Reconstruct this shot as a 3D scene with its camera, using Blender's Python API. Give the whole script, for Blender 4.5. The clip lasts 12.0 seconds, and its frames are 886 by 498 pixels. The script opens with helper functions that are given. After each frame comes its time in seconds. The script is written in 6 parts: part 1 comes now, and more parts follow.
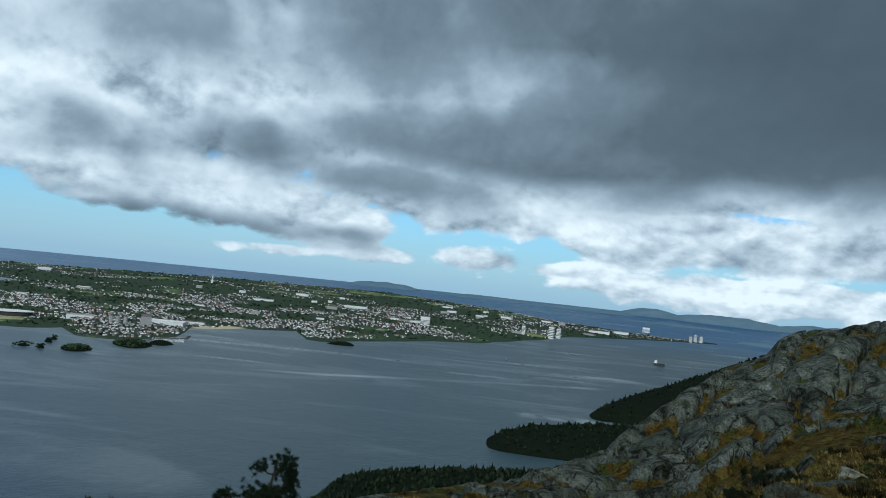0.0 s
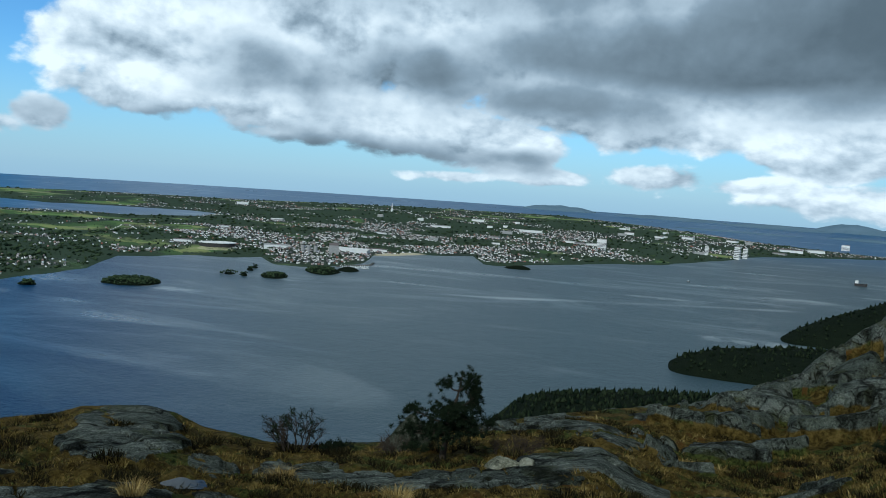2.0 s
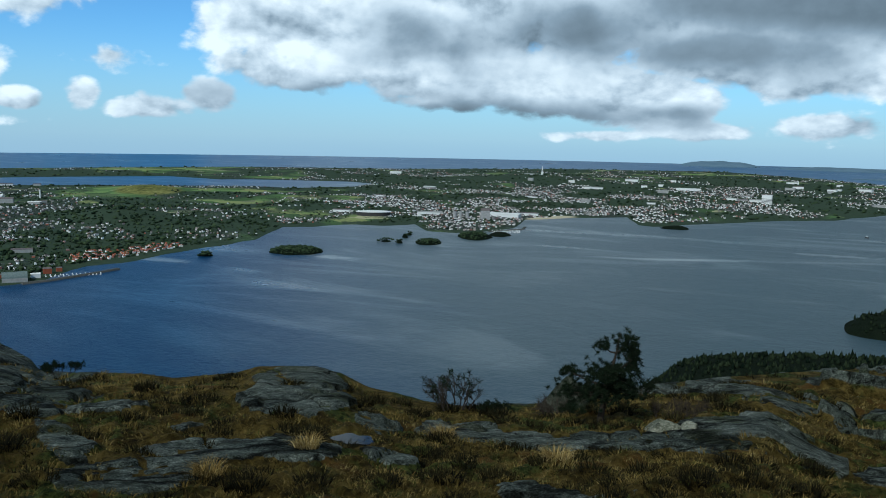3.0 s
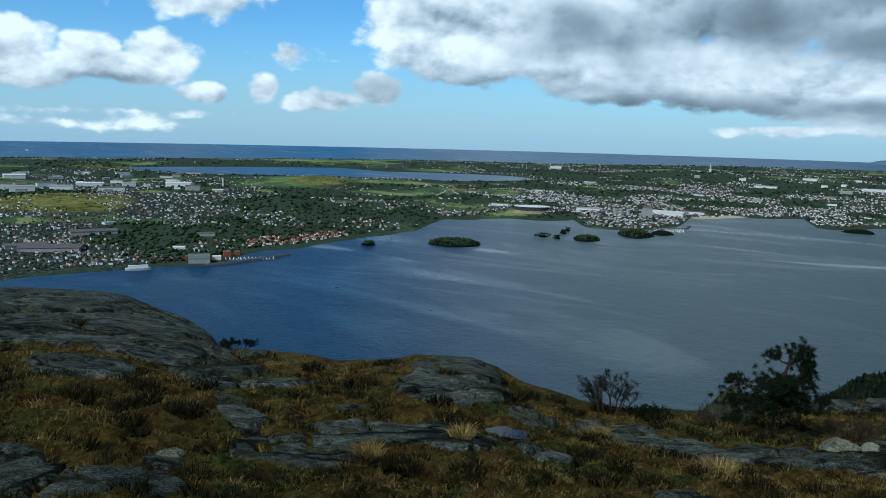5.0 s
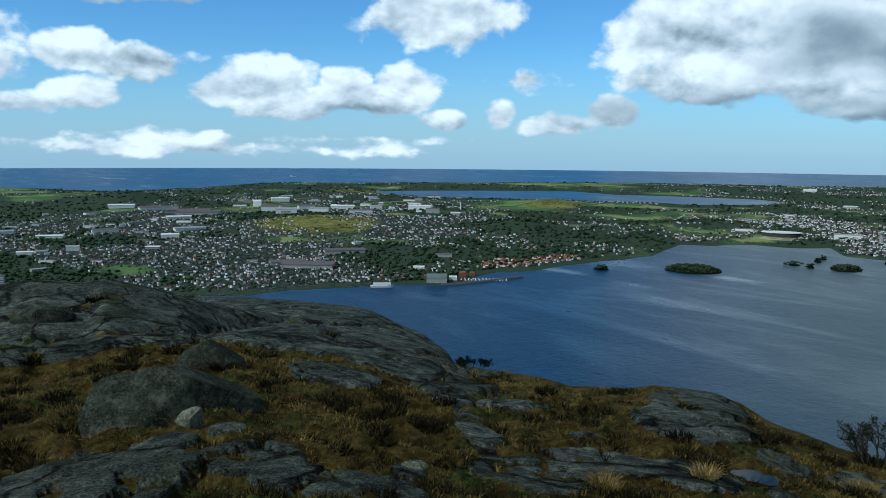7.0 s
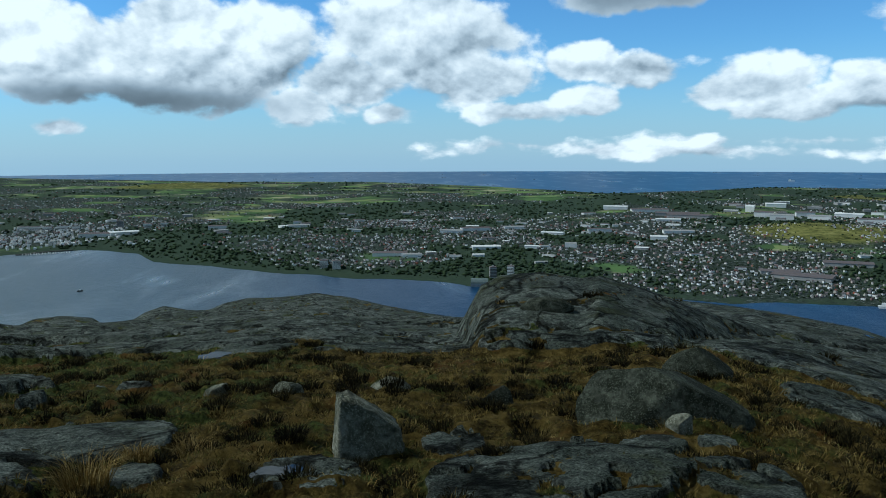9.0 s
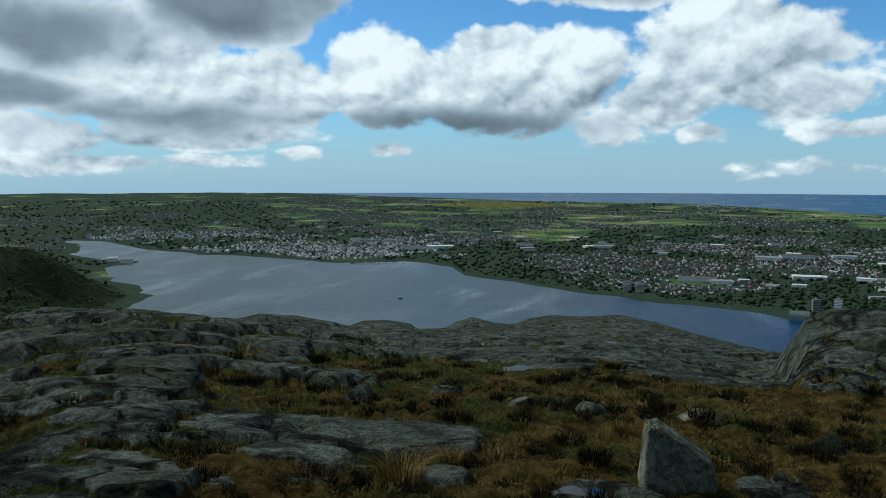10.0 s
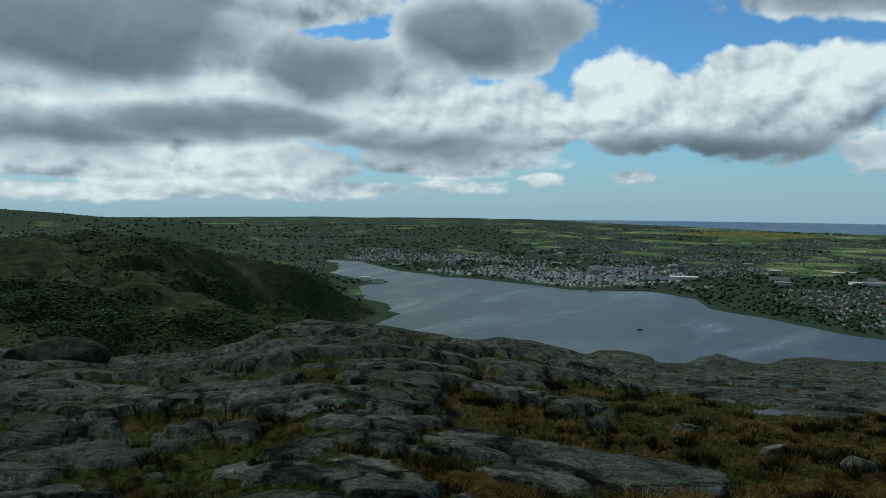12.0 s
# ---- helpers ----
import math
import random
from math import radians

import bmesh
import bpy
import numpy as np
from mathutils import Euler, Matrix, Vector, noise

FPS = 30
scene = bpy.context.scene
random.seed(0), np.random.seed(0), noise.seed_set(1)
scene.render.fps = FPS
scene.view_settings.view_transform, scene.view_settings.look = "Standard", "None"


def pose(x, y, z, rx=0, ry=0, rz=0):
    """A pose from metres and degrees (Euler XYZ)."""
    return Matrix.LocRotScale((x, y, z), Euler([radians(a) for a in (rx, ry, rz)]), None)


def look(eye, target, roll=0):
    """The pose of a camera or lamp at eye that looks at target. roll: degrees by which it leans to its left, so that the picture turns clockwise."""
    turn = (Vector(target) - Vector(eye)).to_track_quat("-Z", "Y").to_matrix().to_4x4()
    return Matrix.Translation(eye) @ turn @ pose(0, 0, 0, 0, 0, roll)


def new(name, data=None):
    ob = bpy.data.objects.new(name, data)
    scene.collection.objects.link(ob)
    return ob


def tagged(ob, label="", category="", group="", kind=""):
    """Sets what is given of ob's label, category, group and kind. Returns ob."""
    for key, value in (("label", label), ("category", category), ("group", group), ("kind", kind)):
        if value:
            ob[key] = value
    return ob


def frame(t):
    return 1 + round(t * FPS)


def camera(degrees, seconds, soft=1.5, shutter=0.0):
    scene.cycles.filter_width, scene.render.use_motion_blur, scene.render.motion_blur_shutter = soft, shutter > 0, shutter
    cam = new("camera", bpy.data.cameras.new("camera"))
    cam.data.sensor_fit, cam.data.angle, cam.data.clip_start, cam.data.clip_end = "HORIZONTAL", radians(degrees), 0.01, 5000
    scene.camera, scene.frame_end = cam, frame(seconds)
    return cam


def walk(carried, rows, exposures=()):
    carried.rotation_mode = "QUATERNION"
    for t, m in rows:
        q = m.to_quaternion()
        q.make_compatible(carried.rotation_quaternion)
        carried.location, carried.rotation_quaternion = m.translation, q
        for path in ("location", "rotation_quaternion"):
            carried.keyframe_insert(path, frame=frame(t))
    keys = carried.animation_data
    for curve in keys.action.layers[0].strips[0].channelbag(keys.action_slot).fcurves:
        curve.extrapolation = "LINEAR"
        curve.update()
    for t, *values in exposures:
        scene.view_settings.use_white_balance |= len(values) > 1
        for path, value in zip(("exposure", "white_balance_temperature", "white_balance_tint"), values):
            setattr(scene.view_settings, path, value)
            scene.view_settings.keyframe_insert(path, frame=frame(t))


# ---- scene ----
cam = camera(58.5, 12.0, soft=0.9)
EYE = 1.65
# seconds, x, y, z from the eye, yaw, pitch, roll
ROWS = [
    (0.0, 0.000, 0.000, 0.000, 0.00, 1.70, -6.04),
    (0.5, -0.015, 0.030, -0.005, -0.19, 1.35, -5.81),
    (1.0, -0.024, 0.058, -0.025, 1.13, 0.83, -5.47),
    (1.5, -0.038, 0.088, -0.044, 6.97, -1.45, -5.16),
    (2.0, -0.051, 0.116, -0.075, 12.56, -4.87, -3.90),
    (2.5, -0.065, 0.139, -0.096, 18.17, -7.22, -1.84),
    (3.0, -0.058, 0.099, -0.102, 23.27, -7.92, -1.09),
    (3.2, -0.066, 0.098, -0.097, 24.84, -8.05, -0.90),
    (4.8, -0.094, 0.092, -0.101, 33.33, -8.60, -1.44),
    (5.0, -0.103, 0.086, -0.102, 34.77, -8.57, -1.43),
    (5.5, -0.128, 0.088, -0.098, 38.98, -8.26, -1.30),
    (6.0, -0.140, 0.063, -0.095, 43.63, -7.88, -1.25),
    (6.5, -0.154, 0.038, -0.087, 47.26, -7.45, -0.92),
    (6.7, -0.164, 0.033, -0.089, 48.73, -7.32, -0.67),
    (8.3, -0.154, -0.023, -0.039, 69.53, -6.92, -0.69),
    (8.5, -0.162, -0.037, -0.036, 73.04, -6.95, -0.59),
    (9.0, -0.226, -0.091, -0.055, 85.91, -6.97, 0.21),
    (9.5, -0.299, -0.132, -0.078, 96.86, -6.85, 0.30),
    (10.0, -0.348, -0.195, -0.096, 107.79, -5.45, 0.06),
    (10.5, -0.343, -0.222, -0.095, 113.62, -4.45, -0.40),
    (11.0, -0.337, -0.231, -0.101, 118.45, -3.87, -0.60),
    (11.5, -0.332, -0.236, -0.097, 122.54, -3.52, -0.49),
    (12.0, -0.313, -0.245, -0.096, 125.03, -3.56, -0.37),
]
walk(cam, [(t, pose(x, y, EYE + z, 90 + pitch, roll, yaw)) for t, x, y, z, yaw, pitch, roll in ROWS],
     [(0.0, -0.1, 5450, 2), (2.5, 0.0, 5400, 2), (5.5, -0.04, 5300, 1), (8.5, -0.02, 5350, 1), (9.5, -0.02, 5500, 2), (10.5, -0.24, 5750, 1), (12.0, -0.3, 5800, 0)])

SEA = EYE - 120.0
FAR = 4985.0
SUN_AZ, SUN_EL = 172.0, 44.0


def xy(az, r):
    """Plan place of a bearing (degrees to the left of +y) and a distance."""
    return -math.sin(radians(az)) * r, math.cos(radians(az)) * r


# ---- node helpers ----
class Nodes:
    """Short-hand for building a node tree."""

    def __init__(self, tree):
        self.tree = tree
        tree.nodes.clear()

    def add(self, kind, **attrs):
        n = self.tree.nodes.new(kind)
        for k, v in attrs.items():
            setattr(n, k, v)
        return n

    def put(self, socket, value):
        if isinstance(value, bpy.types.NodeSocket):
            self.tree.links.new(value, socket)
        elif value is not None:
            socket.default_value = value

    def math(self, op, a, b=None, c=None, clamp=False):
        n = self.add("ShaderNodeMath", operation=op, use_clamp=clamp)
        for s, v in zip(n.inputs, (a, b, c)):
            self.put(s, v)
        return n.outputs[0]

    def vec(self, op, a, b=None, c=None, scale=None):
        n = self.add("ShaderNodeVectorMath", operation=op)
        for s, v in zip(n.inputs, (a, b, c)):
            self.put(s, v)
        if scale is not None:
            self.put(n.inputs["Scale"], scale)
        return n.outputs["Value"] if op in ("LENGTH", "DOT_PRODUCT", "DISTANCE") else n.outputs[0]

    def noise(self, vector, scale, detail=4.0, rough=0.5, dist=0.0):
        n = self.add("ShaderNodeTexNoise")
        self.put(n.inputs["Vector"], vector)
        for k, v in (("Scale", scale), ("Detail", detail), ("Roughness", rough), ("Distortion", dist)):
            self.put(n.inputs[k], v)
        return n.outputs["Fac"]

    def voronoi(self, vector, scale, feature="F1", out="Distance", rand=1.0):
        n = self.add("ShaderNodeTexVoronoi", feature=feature)
        self.put(n.inputs["Vector"], vector)
        self.put(n.inputs["Scale"], scale)
        self.put(n.inputs["Randomness"], rand)
        return n.outputs[out]

    def step(self, value, lo, hi, a=0.0, b=1.0):
        n = self.add("ShaderNodeMapRange", interpolation_type="SMOOTHSTEP")
        for s, v in zip(n.inputs, (value, lo, hi, a, b)):
            self.put(s, v)
        return n.outputs[0]

    def mix(self, fac, a, b, blend="MIX"):
        n = self.add("ShaderNodeMix", data_type="RGBA", blend_type=blend)
        self.put(n.inputs[0], fac)
        self.put(n.inputs[6], (*a, 1) if isinstance(a, tuple) else a)
        self.put(n.inputs[7], (*b, 1) if isinstance(b, tuple) else b)
        return n.outputs[2]

    def ramp(self, fac, stops):
        n = self.add("ShaderNodeValToRGB")
        e = n.color_ramp.elements
        while len(e) < len(stops):
            e.new(0.5)
        for el, (p, c) in zip(e, stops):
            el.position, el.color = p, (*c, 1)
        self.put(n.inputs[0], fac)
        return n.outputs[0]

    def attr(self, name):
        return self.add("ShaderNodeAttribute", attribute_name=name).outputs["Fac"]

    def bump(self, height, strength, distance, normal=None):
        n = self.add("ShaderNodeBump")
        self.put(n.inputs["Height"], height)
        self.put(n.inputs["Strength"], strength)
        self.put(n.inputs["Distance"], distance)
        if normal is not None:
            self.put(n.inputs["Normal"], normal)
        return n.outputs[0]


def material(name):
    m = bpy.data.materials.new(name)
    m.use_nodes = True
    n = Nodes(m.node_tree)
    out = n.add("ShaderNodeOutputMaterial")
    b = n.add("ShaderNodeBsdfPrincipled")
    b.inputs["Specular IOR Level"].default_value = 0.02
    n.put(out.inputs["Surface"], b.outputs[0])
    return m, n, b


# ---- world: blue sky with broken cumulus ----
world = bpy.data.worlds.new("sky")
scene.world = world
world.use_nodes = True
w = Nodes(world.node_tree)
sky = w.add("ShaderNodeTexSky", sky_type="NISHITA", sun_disc=False, sun_elevation=radians(SUN_EL),
            sun_rotation=radians(-SUN_AZ), altitude=300.0, air_density=1.0, dust_density=0.0, ozone_density=3.0)
SKY_STRENGTH = 0.11
ray = w.add("ShaderNodeTexCoord").outputs["Generated"]
sep = w.add("ShaderNodeSeparateXYZ")
w.put(sep.inputs[0], ray)
az_n = w.math("MULTIPLY", w.math("ARCTAN2", w.math("MULTIPLY", sep.outputs[0], -1.0), sep.outputs[1]), 57.2958)
el_n = w.math("MULTIPLY", w.math("ARCSINE", sep.outputs[2]), 57.2958)
# bearings run on past 180 on the left
az_n = w.math("ADD", az_n, w.math("MULTIPLY", w.math("LESS_THAN", az_n, -100.0), 360.0))
comb = w.add("ShaderNodeCombineXYZ")
w.put(comb.inputs[0], az_n), w.put(comb.inputs[1], el_n)
dome = comb.outputs[0]
warp = w.add("ShaderNodeTexNoise")
w.put(warp.inputs["Vector"], dome), w.put(warp.inputs["Scale"], 0.22), w.put(warp.inputs["Detail"], 3.0)
dome_w = w.vec("ADD", dome, w.vec("MULTIPLY", w.vec("SUBTRACT", warp.outputs["Color"], (0.5, 0.5, 0.5)), (1.8, 0.9, 0.0)))


def cloud_field(blobs):
    """Largest of several soft ellipses (bearing, height, half widths, weight), and how high in its ellipse each place lies."""
    total = high = None
    for a, e, ra, re, weight in blobs:
        v = w.vec("MULTIPLY_ADD", dome_w, (1 / ra, 1 / re, 0), (-a / ra, -e / re, 0))
        q = w.math("MULTIPLY_ADD", w.vec("LENGTH", v), -weight, weight)
        up = w.math("ADD", q, w.vec("DOT_PRODUCT", v, (0, 0.4 * weight, 0)))
        total = q if total is None else w.math("SMOOTH_MAX", total, q, 0.08)
        high = up if high is None else w.math("SMOOTH_MAX", high, up, 0.08)
    return total, w.math("SUBTRACT", high, total)


CLOUDS_NORTH = [
    (-10, 24, 46, 17.0, 1.7), (-38, 20, 30, 13, 1.5), (26, 7.8, 12.0, 4.4, 1.2), (33, 8.6, 7.5, 3.4, 1.1), (34, 4.8, 4.6, 2.0, 0.9), (18, 11, 20, 7, 1.4), (22, 4.2, 9.0, 2.1, 1.0),
    (11, 3.6, 9.0, 2.2, 1.0), (1, 5.6, 14, 2.8, 1.0), (-8, 11, 22, 6.5, 1.4), (-14, 3.3, 6.0, 1.9, 0.9), (-22, 4.0, 7.5, 2.4, 1.0), (-30, 4.6, 8.0, 2.8, 1.1), (-24, 1.2, 12, 0.7, 0.6),
    (-14, 6.2, 11, 2.2, 1.0), (-16, 5.2, 9, 1.5, 1.0), (-20, 0.5, 16, 1.2, 0.5), (5, 0.9, 4.5, 0.7, 0.5), (-3, 1.3, 4.5, 1.0, 0.7), (-9, 1.0, 6.0, 0.8, 0.6), (12, 0.5, 3.0, 0.35, 0.4),
]
CLOUDS_WEST = [
    (39.3, 2.5, 1.7, 1.3, 0.75), (43.2, 1.7, 3.2, 0.8, 0.6), (47.4, 2.5, 1.1, 1.1, 0.5), (45.6, 5.0, 1.6, 0.8, 0.35), (52.2, 9.3, 5.5, 1.9, 0.7), (54.3, 4.3, 2.4, 1.5, 0.85), (56.4, 3.2, 3.6, 1.3, 0.8),
    (58.2, 4.4, 1.5, 1.1, 0.75), (51.6, 1.9, 2.2, 0.6, 0.55), (64.3, 4.3, 3.1, 1.8, 0.9), (62.2, 3.0, 4.8, 1.2, 0.8), (66.8, 3.9, 3.2, 1.2, 0.75), (71.8, 5.4, 3.4, 1.5, 0.8), (75.8, 6.3, 2.6, 1.3, 0.8),
    (75.6, 3.6, 2.4, 1.0, 0.65), (80.6, 2.8, 3.8, 0.9, 0.65), (86.8, 8.2, 7.4, 4.0, 1.2), (84.0, 5.2, 5.0, 2.4, 1.0),
]
CLOUDS_SOUTHWEST = [
    (92.5, 5.0, 5.0, 2.2, 0.95), (95.9, 3.4, 2.6, 1.4, 0.8), (89.4, 3.0, 2.4, 0.9, 0.7), (102.0, 6.6, 9.0, 3.8, 1.3), (104.0, 9.2, 4.0, 1.6, 0.9), (112.0, 6.6, 5.0, 3.2, 1.1), (98.0, 13.4, 13, 2.0, 1.0),
    (74.0, 10.6, 6.5, 1.2, 0.6), (111.6, 1.8, 2.4, 0.7, 0.6), (118.0, 1.4, 1.6, 0.6, 0.5), (70, 0.1, 11, 0.4, 0.22), (80, 0.4, 4.0, 0.5, 0.30), (60, 0.7, 7, 0.35, 0.2),
]
CLOUDS_SOUTH = [
    (148, 11.0, 13, 4.4, 1.4), (133.4, 9.2, 6.0, 3.0, 1.2), (122.4, 11.8, 7.2, 3.6, 1.3), (120.0, 5.6, 5.6, 3.4, 1.2), (128.0, 5.2, 7.0, 2.6, 1.1), (139.0, 6.8, 5.0, 2.4, 1.0), (146, 5.0, 12, 2.4, 1.2),
    (158, 6.0, 12, 4.0, 1.2), (139.5, 10.4, 6, 3.4, 1.2), (127.6, 8.6, 5, 3.2, 1.1), (137, 14, 9, 2.6, 1.7),  (126, 2.6, 10, 1.2, 0.9), (142, 2.4, 18, 1.6, 1.0), (134, 0.9, 14, 0.8, 0.7), (150, 0.7, 12, 0.7, 0.6), (175, 14, 25, 16, 1.4), (140, 25, 50, 11, 1.3),
]
cover, high = cloud_field(CLOUDS_NORTH + CLOUDS_WEST + CLOUDS_SOUTHWEST + CLOUDS_SOUTH)
# the rest of the sky, overhead and behind, is closed but for a clear stretch in the west
deck = w.math("MULTIPLY", w.step(az_n, 0.0, -14.0), w.step(el_n, 4.0, 7.0))
cover = w.math("MAXIMUM", cover, w.math("MULTIPLY_ADD", deck, 2.2, -1.3))
clear = w.math("MULTIPLY", w.step(az_n, 36.0, 48.0), w.step(az_n, 92.0, 78.0))
overhead = w.math("MULTIPLY", w.step(el_n, 21.0, 30.0), w.math("MULTIPLY_ADD", w.math("MULTIPLY", clear, w.step(el_n, 62.0, 42.0)), -1.0, 1.0))
cover = w.math("MAXIMUM", cover, w.math("MULTIPLY_ADD", overhead, 2.2, -1.2))
zenith = w.step(el_n, 30.0, 50.0)
# clouds lie flatter towards the horizon
flat_c = w.add("ShaderNodeCombineXYZ")
w.put(flat_c.inputs[0], w.math("MULTIPLY", az_n, 0.75))
w.put(flat_c.inputs[1], w.math("MULTIPLY", w.math("LOGARITHM", w.math("ADD", w.math("MAXIMUM", el_n, -2.0), 16.0), 2.71828), 24.0))
flat = flat_c.outputs[0]


def billow(vector):
    """Heaped, cauliflower-like cloud relief at several sizes, about 0.5 on the whole."""
    a = w.noise(vector, 0.17, 10.0, 0.55, 0.1)
    n = w.add("ShaderNodeTexVoronoi", feature="SMOOTH_F1", normalize=True)
    w.put(n.inputs["Vector"], w.vec("ADD", vector, w.vec("SCALE", warp.outputs["Color"], scale=3.0)))
    w.put(n.inputs["Scale"], 0.26), w.put(n.inputs["Detail"], 3.0), w.put(n.inputs["Roughness"], 0.55), w.put(n.inputs["Smoothness"], 0.35)
    return w.math("ADD", w.math("MULTIPLY_ADD", n.outputs["Distance"], -0.55, 0.18), a)


puff = billow(flat)
puff_lit = billow(w.vec("ADD", flat, (0.35, 0.75, 0.0)))
amount = w.math("ADD", cover, w.math("MULTIPLY_ADD", puff, 2.0, -0.97))
density = w.step(amount, 0.0, 0.24)
# thick parts turn grey, tops that face the sun stay white
DARK = [(-24, 15, 22, 8.0, 1.8), (-10, 9.4, 20, 3.4, 1.3), (-4, 20, 26, 8, 0.8), (8, 15, 9, 3.0, 0.8), (22, 15, 8, 3, 0.7), (15, 7.2, 8, 1.6, 0.4), (6, 6.2, 9, 1.6, 0.7), (20, 1.8, 12, 0.6, 0.4), (33, 2.8, 6, 0.6, 0.35),
        (150, 11.6, 12, 4.4, 1.5), (133.4, 9.4, 5.0, 2.4, 0.9), (122.0, 11.8, 6.2, 3.0, 1.1), (141, 5.2, 7.5, 1.2, 0.7), (152, 4.2, 5, 1.2, 0.6), (127, 3.6, 6, 1.0, 0.5), (98, 13.8, 11, 1.6, 0.8), (106, 3.5, 8, 0.7, 0.5), (74, 10.8, 6, 1.0, 0.5)]
thick, _ = cloud_field(DARK)
thick = w.math("MAXIMUM", w.step(w.math("ADD", thick, w.math("MULTIPLY_ADD", puff, 2.6, -1.25)), -0.4, 0.7), overhead)
calm_sky = w.math("MULTIPLY_ADD", thick, -0.66, 1.0)
relief = w.math("ADD", w.math("MULTIPLY", w.math("SUBTRACT", puff, puff_lit), 1.5), w.math("MULTIPLY_ADD", puff, 0.9, -0.43))
light = w.math("ADD", w.math("MULTIPLY_ADD", high, 0.48, 0.72), w.math("MULTIPLY", relief, calm_sky))
light = w.math("MULTIPLY", light, w.math("MULTIPLY_ADD", thick, -0.56, 1.0))
light = w.math("MULTIPLY", light, w.math("MULTIPLY_ADD", w.math("MULTIPLY", w.step(az_n, 4.0, -26.0), w.step(el_n, 5.0, 12.0)), -0.62, 1.0))
light = w.math("MULTIPLY", light, w.math("MULTIPLY_ADD", zenith, -0.72, 1.0))
cloud_rgb = w.ramp(light, [(0.0, (0.065, 0.085, 0.098)), (0.2, (0.13, 0.16, 0.18)), (0.42, (0.31, 0.365, 0.405)), (0.66, (0.60, 0.65, 0.675)), (0.95, (1.0, 1.0, 0.96))])
sky_rgb = w.vec("SCALE", sky.outputs[0], scale=SKY_STRENGTH)
sky_rgb = w.mix(1.0, sky_rgb, (0.60, 0.86, 1.03), "MULTIPLY")
sky_rgb = w.mix(w.step(el_n, 8.0, -2.5, 0.0, 0.9), sky_rgb, (0.36, 0.50, 0.615))
final = w.mix(density, sky_rgb, cloud_rgb)
back = w.add("ShaderNodeBackground")
w.put(back.inputs[0], final), w.put(back.inputs[1], 1.0)
w.put(w.add("ShaderNodeOutputWorld").inputs[0], back.outputs[0])

sun = new("sun", bpy.data.lights.new("sun", "SUN"))
sun.data.energy, sun.data.angle, sun.data.color = 2.7, radians(2), (1.0, 0.94, 0.83)
sx, sy = xy(SUN_AZ, math.cos(radians(SUN_EL)))
sun.matrix_world = look((sx * 50, sy * 50, math.sin(radians(SUN_EL)) * 50), (0, 0, 0))

